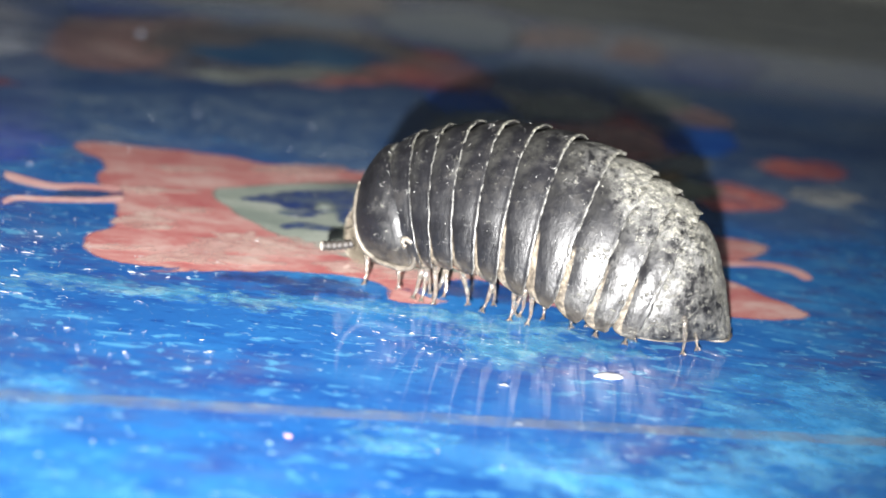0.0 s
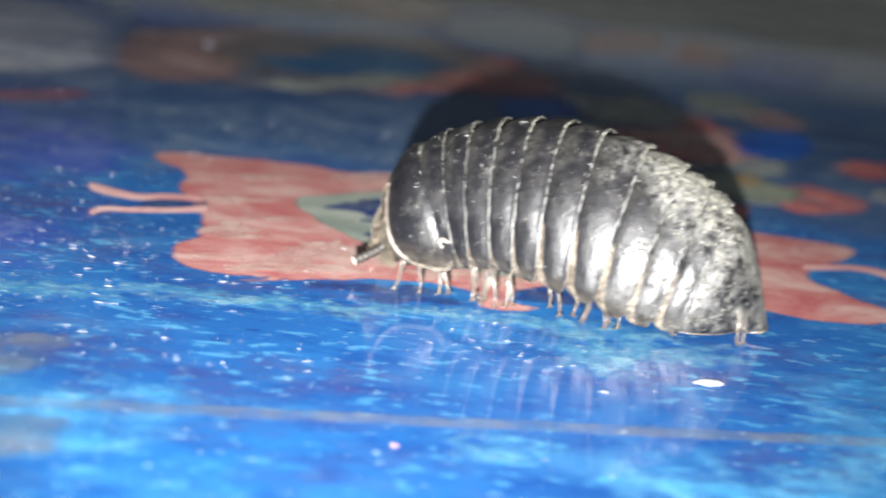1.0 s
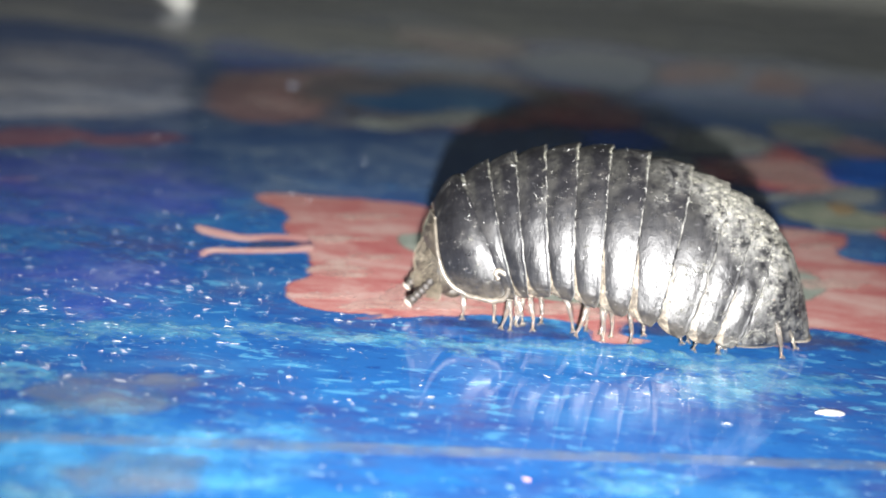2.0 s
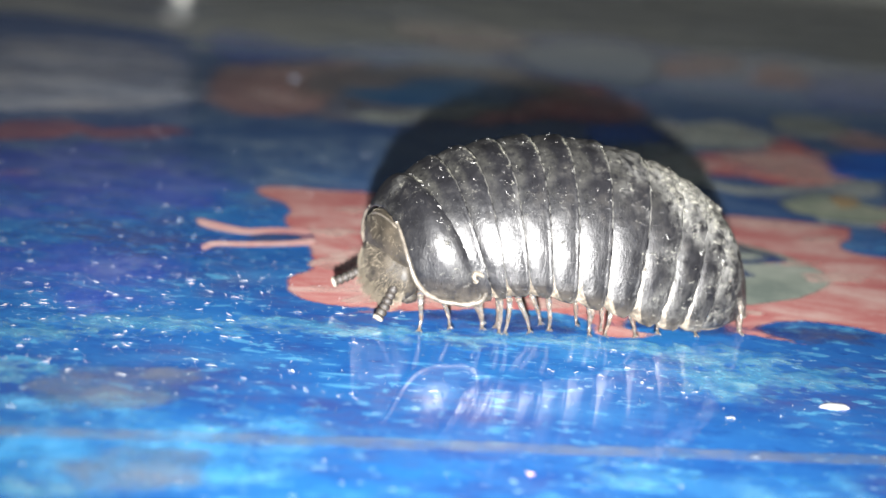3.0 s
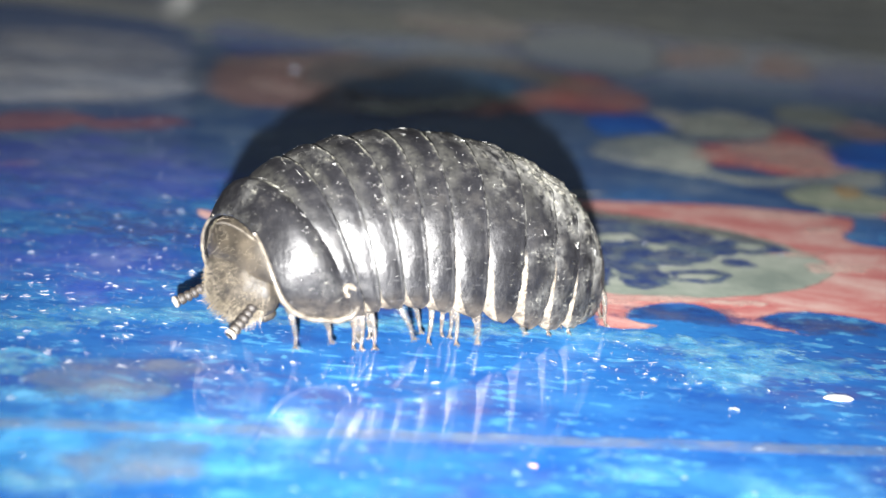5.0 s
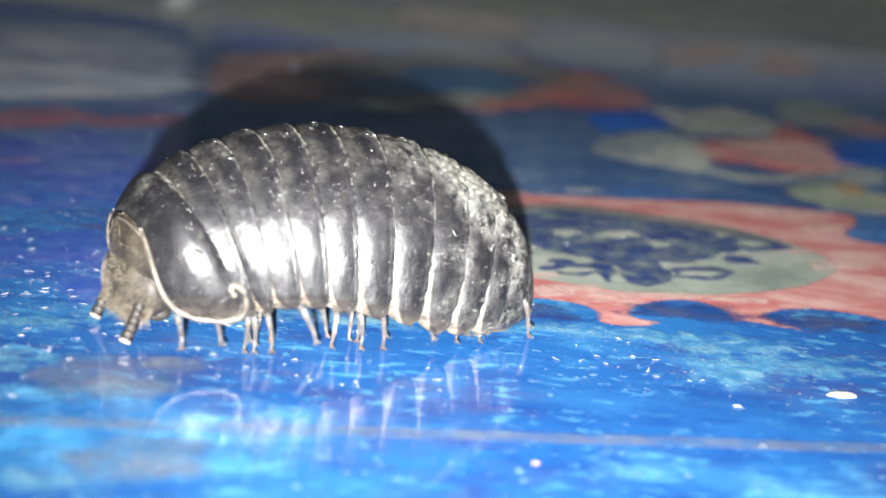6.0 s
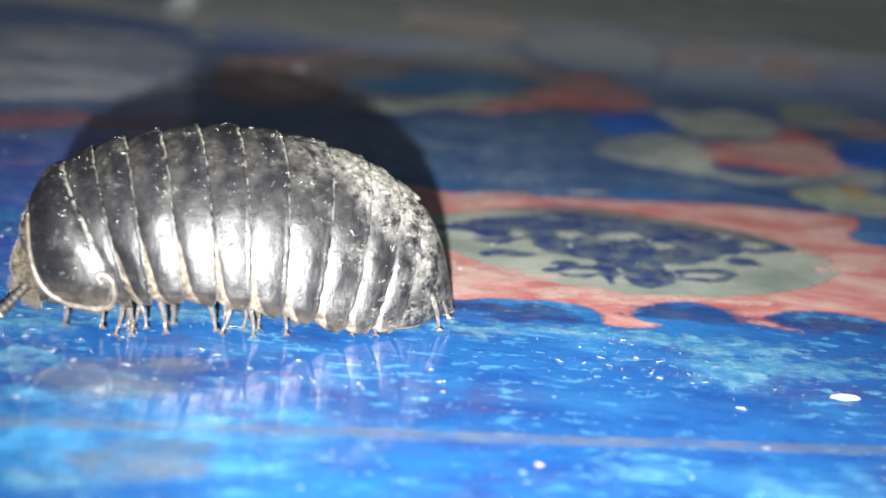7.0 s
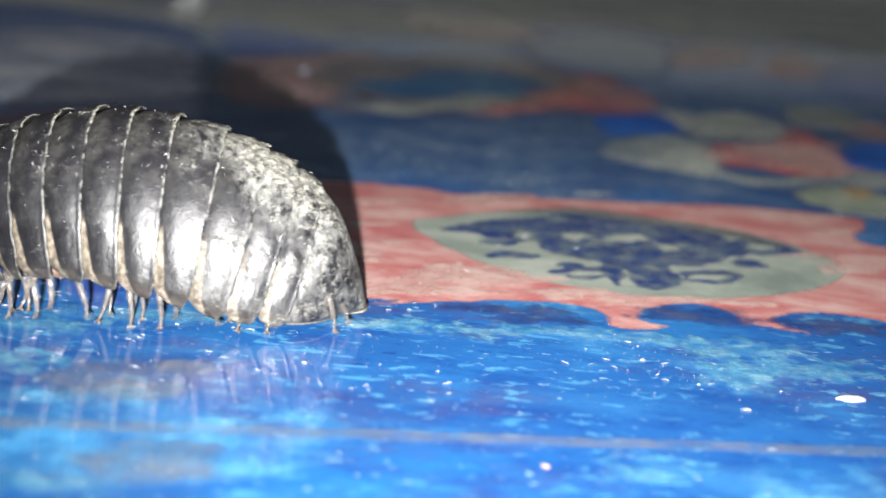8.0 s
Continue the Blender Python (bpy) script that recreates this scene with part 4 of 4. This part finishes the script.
for side in (1, -1):
    pts, rad = [], []
    for j in range(6):
        for s, r in ((0.02, 0.29), (0.30, 0.41), (0.70, 0.44), (0.92, 0.38), (0.99, 0.29)):
            pts.append(Vector(((j + s) * 0.52, 0, 0.04 * (j + s) ** 1.5)))
            rad.append(r * (1.0 + 0.03 * j))
    v, f, uv = tube(pts, rad, 10)
    fe = mesh_object("feeler", v, f, JOINTED, head, "dark jointed feeler with pale rings", uvs=uv)
    feelers.append((fe, side, Vector((15.4, side * 3.5, 3.3)) - head_at))

# mouth parts under the head
for side in (1, -1):
    blob("mouth_flap", (13.3, side * 1.5, 2.0), (1.0, 1.1, 0.7), head_at, FACE, head, 0.12, 16, 10)


def leg_mesh(side):
    """A glassy jointed leg that bends down at the knee, with a tapering foot and two claws."""
    pts = [Vector(p) for p in ((0, 0, 0), (0.1, side * 1.2, 0.15), (0.15, side * 2.3, 0.0), (0.12, side * 2.8, -0.5),
                               (0.0, side * 2.95, -1.4), (-0.1, side * 3.0, -2.3), (0.0, side * 3.1, -2.95), (0.30, side * 3.3, -3.26))]
    rad = [0.34, 0.34, 0.31, 0.27, 0.21, 0.16, 0.10, 0.04]
    fine_p, fine_r = [], []
    for i in range(len(pts) - 1):
        for s in (0.0, 0.12, 0.55, 0.88):
            fine_p.append(pts[i].lerp(pts[i + 1], s))
            fine_r.append(lerp(rad[i], rad[i + 1], s) * (0.88 if s == 0.0 else 1.05 if s == 0.55 else 1.0))
    fine_p.append(pts[-1])
    fine_r.append(rad[-1])
    v, f, uv = tube(fine_p, fine_r, 8)
    for a, b in ((-0.30, 0.25), (0.05, 0.45)):
        root = pts[6]
        cv, cf, cu = tube([root, root + Vector((a * 0.6, side * b * 0.6, -0.2)), root + Vector((a, side * b, -0.33))], [0.11, 0.08, 0.03], 6)
        k = len(v)
        v += cv
        f += [tuple(q + k for q in face) for face in cf]
        uv += cu
    return v, f, uv


# two pairs of legs and a soft belly part under each back plate
legs = []              # (object, hip place in its plate's space, side, number along the body)
first = {}
for k in range(1, 12):
    ob, rest = segments[k]
    xm = (RINGS[k][2] + RINGS[min(k + 1, 11)][2]) / 2 if k < 11 else -14.6
    belly = blob("belly", (xm, 0, 4.5), (1.75, 6.3, 2.3), rest, FLESH, ob, 0.10, 20, 12)
    for pair in (0, 1):
        for side in (1, -1):
            hip = Vector((xm + 0.75 - 1.2 * pair - (0.7 if k == 11 else 0.0), side * (4.2 - 1.9 * pair - 0.35 * max(0, k - 9)), 3.3)) - rest
            if side in first:
                leg = new("leg", first[side])
                leg.parent = ob
            else:
                v, f, uv = leg_mesh(side)
                leg = mesh_object("leg", v, f, LEGSKIN, ob, "", uvs=uv)
                first[side] = leg.data
            legs.append((leg, hip, side, 2 * k + pair, rest.x))
ob, rest = segments[0]
for pair in (0, 1, 2):
    for side in (1, -1):
        leg = new("leg", first[side])
        leg.parent = ob
        legs.append((leg, Vector((12.6 - 1.5 * pair, side * 3.3, 3.3)) - rest, side, pair - 1, rest.x))

# ================= crumbs and dust =================


def crumb(name, x, y, sx, sy, sz, turn, material, label, lumps=0.35):
    """A flat-footed broken crumb resting on the floor (mm)."""
    bm = bmesh.new()
    bmesh.ops.create_icosphere(bm, subdivisions=2, radius=1.0)
    for vert in bm.verts:
        q = vert.co * 1.3 + Vector((x, y, 0.5))
        vert.co *= 1 + lumps * noise.noise(q)
        vert.co.x *= sx
        vert.co.y *= sy
        vert.co.z = max(vert.co.z, -0.35) * sz
    low = min(vert.co.z for vert in bm.verts)
    for vert in bm.verts:
        vert.co = Vector((vert.co.x, vert.co.y, vert.co.z - low)) * MM
    me = bpy.data.meshes.new(name)
    bm.to_mesh(me)
    bm.free()
    me.materials.append(material)
    ob = new(name, me)
    ob.matrix_basis = pose(x * MM, y * MM, 4 * LEVEL, 0, 0, turn)
    return tagged(ob, label, "crumb", "crumbs on the floor")


crumb("flake", 31.1, 109.6, 1.35, 0.8, 0.05, 12, WHITEFLAKE, "large flat white flake lying on the blue print")
for x, y, sx, sy, turn in ((22.4, 96.2, 0.75, 0.5, 10), (22.3, 104.7, 0.4, 0.5, 40), (0.4, 102.3, 0.6, 0.4, 20), (16.4, 89.3, 0.4, 0.35, 0),
                           (-6.2, 88.3, 0.35, 0.3, 50), (-14.1, 92.4, 0.3, 0.3, 0), (37.4, 162.5, 0.4, 0.6, 0), (14.2, 82.0, 0.25, 0.2, 15),
                           (-17.6, 82.8, 0.3, 0.3, 0), (-15.7, 83.2, 0.3, 0.35, 30), (-4.8, 84.8, 0.3, 0.3, 0), (-19.7, 99.6, 0.4, 0.3, 0),
                           (-17.6, 98.9, 0.3, 0.3, 0), (-16.1, 103.1, 0.3, 0.3, 0), (20.5, 87.6, 0.35, 0.4, 0), (-15.0, 89.4, 0.25, 0.25, 0),
                           (-34.3, 314.2, 1.2, 2.2, 0), (87.2, 445.6, 2.4, 5.0, 0)):
    small = 0.42 if sx < 1 else 0.7
    crumb("crumb", x, y, sx * small, sy * small, 0.03 if sx < 1 else 0.3, turn, CRUMB, "small white crumb lying on the printed floor")
crumb("crumb", 6.8, 89.1, 0.26, 0.2, 0.04, 0, PINKCRUMB, "small pinkish crumb lying on the printed floor")

def white_stand_in(x, y):
    """A crumpled white stand-in for an unidentified white shape, on its narrow end (mm)."""
    bm = bmesh.new()
    bmesh.ops.create_icosphere(bm, subdivisions=4, radius=1.0)
    for vert in bm.verts:
        p = vert.co.copy()
        fold = abs(noise.noise(p * 1.6)) * 0.55 + abs(noise.noise(p * 3.7 + Vector((4, 1, 2)))) * 0.25
        p *= 0.85 + fold
        up = (p.z + 1.2) / 2.4
        wide = 3.0 + 8.0 * max(0.0, up)
        vert.co = Vector((p.x * wide * 0.7 - 5.0 * up, p.y * wide * 0.6, max(0.0, p.z + 1.05) * 3.2)) * MM
    me = bpy.data.meshes.new("white_stand_in")
    bm.to_mesh(me)
    bm.free()
    me.materials.append(STANDINWHITE)
    ob = new("white_stand_in", me)
    ob.location = (x * MM, y * MM, 0.0001)
    return tagged(ob, "crumpled white stand-in for an unidentified white shape on the printed floor", "paper")


white_stand_in(-100.0, 540.0)

# fine dust: flecks and lint, too many to count
rng = random.Random(11)
v, f = [], []


def fleck(c, a, lx, ly, hgt):
    """A low four-sided chip at c (mm), turned by a."""
    ux, uy = Vector((math.cos(a), math.sin(a), 0)), Vector((-math.sin(a), math.cos(a), 0))
    i = len(v)
    for p in (c + ux * lx, c + uy * ly, c - ux * lx, c - uy * ly):
        v.append(p * MM)
    v.append((c + Vector((0, 0, hgt)) + ux * lx * rng.uniform(-0.5, 0.5)) * MM)
    f.extend([(i, i + 1, i + 4), (i + 1, i + 2, i + 4), (i + 2, i + 3, i + 4), (i + 3, i, i + 4), (i + 3, i + 2, i + 1, i)])


def fibre(c, a, length, width):
    """A short bent fibre lying on the floor."""
    bend = rng.uniform(-0.8, 0.8)
    i = len(v)
    p = Vector(c)
    for k in range(6):
        d = Vector((math.cos(a), math.sin(a), 0))
        n = Vector((-math.sin(a), math.cos(a), 0)) * width
        up = Vector((0, 0, width * 1.5 + 0.02 * math.sin(k * 0.63)))
        v.extend(q * MM for q in (p - n, p + up, p + n))
        p = p + d * length / 5
        a += bend / 5 + rng.uniform(-0.25, 0.25)
    for k in range(5):
        j = i + 3 * k
        f.extend([(j, j + 3, j + 4, j + 1), (j + 1, j + 4, j + 5, j + 2)])


for k in range(21000):
    y = 70 + 260 * rng.random() ** 2.2 if rng.random() < 0.55 else rng.gauss(122, 14)
    x = rng.uniform(-0.40, 0.40) * y + 4
    # thicker over the water than over the butterfly, thickest on the west side
    if noise.noise(Vector((x * 0.05, y * 0.04, 3.0))) - 0.009 * x + rng.uniform(-0.35, 0.35) < 0.14:
        continue
    if y > 165 and rng.random() < 0.6:
        continue
    far = (y / 110) ** 0.3
    size = (0.012 + 0.036 * rng.random() ** 6) * far
    lint = rng.random() < 0.25
    a = rng.uniform(0, math.pi)
    lx, ly = (size * rng.uniform(2, 4.5), size * 0.25) if lint else (size * 1.7, size * rng.uniform(0.8, 1.6))
    fleck(Vector((x, y, 0.085)), a, lx, ly, size * rng.uniform(0.3, 0.9))
for k in range(1100):
    y = rng.gauss(124, 17) if rng.random() < 0.7 else rng.uniform(75, 230)
    x = rng.uniform(-0.36, 0.36) * y + 2
    if noise.noise(Vector((x * 0.05, y * 0.04, 3.0))) - 0.010 * x + rng.uniform(-0.3, 0.3) < 0.16:
        continue
    if rng.random() < 0.85:
        fibre((x, y, 0.085), rng.uniform(0, math.pi), rng.uniform(0.2, 0.9), rng.uniform(0.006, 0.012))
    else:
        fleck(Vector((x, y, 0.085)), rng.gauss(0.2, 0.5), rng.uniform(0.08, 0.2), rng.uniform(0.02, 0.05), rng.uniform(0.015, 0.04))
dust = mesh_object("dust", v, f, DUST, smooth=False)
tagged(dust, "fine white dust and lint on the printed floor", "dust", kind="stuff")

# ================= what moves =================
# seconds, ground place of the mid body (mm), turn of the mid body towards the viewer, bend of the front half, bend of the rear half (degrees)
WAY = [
    (0.0, 25.75, 130.0, -24.0, 14.5, 5.4),
    (0.7, 21.7, 131.2, -22.0, 17.2, 3.5),
    (1.2, 19.6, 131.0, -16.5, 16.0, 5.0),
    (1.5, 18.2, 132.4, -12.0, 16.5, 1.5),
    (1.8, 15.7, 132.7, -10.1, 17.0, 6.0),
    (2.2, 13.5, 132.05, -4.4, 12.0, 2.5),
    (3.3, 7.8, 130.1, 16.8, 18.0, 5.0),
    (3.5, 7.0, 129.5, 18.4, 19.5, 8.0),
    (4.0, 2.8, 125.4, 22.5, 18.0, 18.0),
    (4.5, 0.1, 123.6, 25.1, 17.0, 21.0),
    (5.8, -8.7, 117.0, 23.5, 11.9, 10.0),
    (6.5, -14.2, 117.8, 19.0, 1.7, 1.0),
    (7.2, -19.5, 118.6, 16.0, -9.0, 5.5),
    (8.0, -26.5, 119.3, 2.5, -9.0, 10.8),
]


def smooth_at(t, col):
    """Catmull-Rom through the rows of WAY."""
    k = 0
    while k < len(WAY) - 2 and t > WAY[k + 1][0]:
        k += 1
    t0, t1 = WAY[k][0], WAY[k + 1][0]
    p1, p2 = WAY[k][col], WAY[k + 1][col]
    m1 = (p2 - WAY[k - 1][col]) / (t1 - WAY[k - 1][0]) if k > 0 else (p2 - p1) / (t1 - t0)
    m2 = (WAY[k + 2][col] - p1) / (WAY[k + 2][0] - t0) if k + 2 < len(WAY) else (p2 - p1) / (t1 - t0)
    h, s = t1 - t0, (t - t0) / (t1 - t0)
    return ((2 * s**3 - 3 * s**2 + 1) * p1 + (s**3 - 2 * s**2 + s) * h * m1
            + (-2 * s**3 + 3 * s**2) * p2 + (s**3 - s**2) * h * m2)


def sag(t, x):
    """How far the arched back sinks (mm) while the body stretches, most at its middle."""
    low = 0.75 * math.exp(-((t - 4.2) / 0.6) ** 2) + 0.85 * math.exp(-((t - 7.05) / 0.33) ** 2)
    return -low * max(0.0, 1 - (x / 19.0) ** 2)


def spine(x, front, rear):
    """Place and turn (degrees) of the spine at rest place x (mm) for a bend spread over the body."""
    bend = front if x > 0 else rear
    px, py, n = 0.0, 0.0, 24
    for i in range(n):
        s = (i + 0.5) / n * x
        a = radians(bend * min(1.2, abs(s) / 16) ** 1.3)
        px += math.cos(a) * x / n
        py += math.sin(a) * x / n
    return px, py, bend * min(1.2, abs(x) / 16) ** 1.3


def gone(t):
    """Way walked since the start, in mm."""
    total, n = 0.0, max(1, int(t / 0.1))
    for i in range(n):
        t0, t1 = t * i / n, t * (i + 1) / n
        total += math.hypot(smooth_at(t1, 1) - smooth_at(t0, 1), smooth_at(t1, 2) - smooth_at(t0, 2))
    return total


def motions():
    times = [round(0.2 * k, 2) for k in range(41)]
    walk(millipede, [(t, pose(smooth_at(t, 1) * MM, smooth_at(t, 2) * MM, 0, 0, 0, 180 + smooth_at(t, 3))) for t in times])
    for ob, rest in segments:
        rows = []
        for t in times:
            px, py, a = spine(rest.x, smooth_at(t, 4), smooth_at(t, 5))
            rows.append((t, pose(px * MM, py * MM, (rest.z + sag(t, rest.x)) * MM, 0, 0, a)))
        walk(ob, rows)
    steps = [round(0.1 * k, 2) for k in range(81)]
    way = {t: gone(t) for t in steps}
    for leg, hip, side, number, rest_x in legs:
        rows = []
        trail = 34.0 if number > 21 else 10.0 if number > 19 else 0.0    # the last legs reach back
        for t in steps:
            ph = 2 * math.pi * way[t] / 4.2 - 0.75 * number + (0.5 if side < 0 else 0.0)
            lift = max(0.0, math.cos(ph)) * 9.0
            rows.append((t, pose(hip.x * MM, hip.y * MM, (hip.z - sag(t, rest_x)) * MM, side * lift, 15.0 * math.sin(ph + 0.6) + 9.0 * math.sin(number * 1.7), side * (-25.0 * math.sin(ph) + 9.0 + 11.0 * math.sin(number * 2.4) + trail))))
        walk(leg, rows)
    # the feelers tap the ground by turns: seconds, dip and turn of the near one, dip and turn of the far one (degrees)
    taps = [(0.0, 25, -6, 68, 4), (0.5, 30, -2, 70, 5), (0.7, 44, 4, 70, 5), (1.2, 44, 5, 68, 5), (1.7, 54, 8, 68, 5), (2.2, 60, 10, 60, 0),
            (3.3, 78, 18, 34, -25), (3.5, 82, 22, 30, -22), (4.0, 76, 26, 26, -24), (4.5, 68, 30, 8, -22), (5.0, 50, 15, 40, -16), (5.8, 76, 20, 78, 0),
            (6.2, 74, 16, 78, 4), (6.5, 68, 18, 76, 6), (7.2, 55, 10, 66, 0), (8.0, 40, 10, 25, -20)]
    for fe, side, root in feelers:
        rows = []
        for t, d0, y0, d1, y1 in taps:
            dip, turn = (d0, y0) if side > 0 else (d1, y1)
            rows.append((t, Matrix.Translation(root * MM) @ pose(0, 0, 0, 0, dip, turn)))
        walk(fe, rows)


motions()
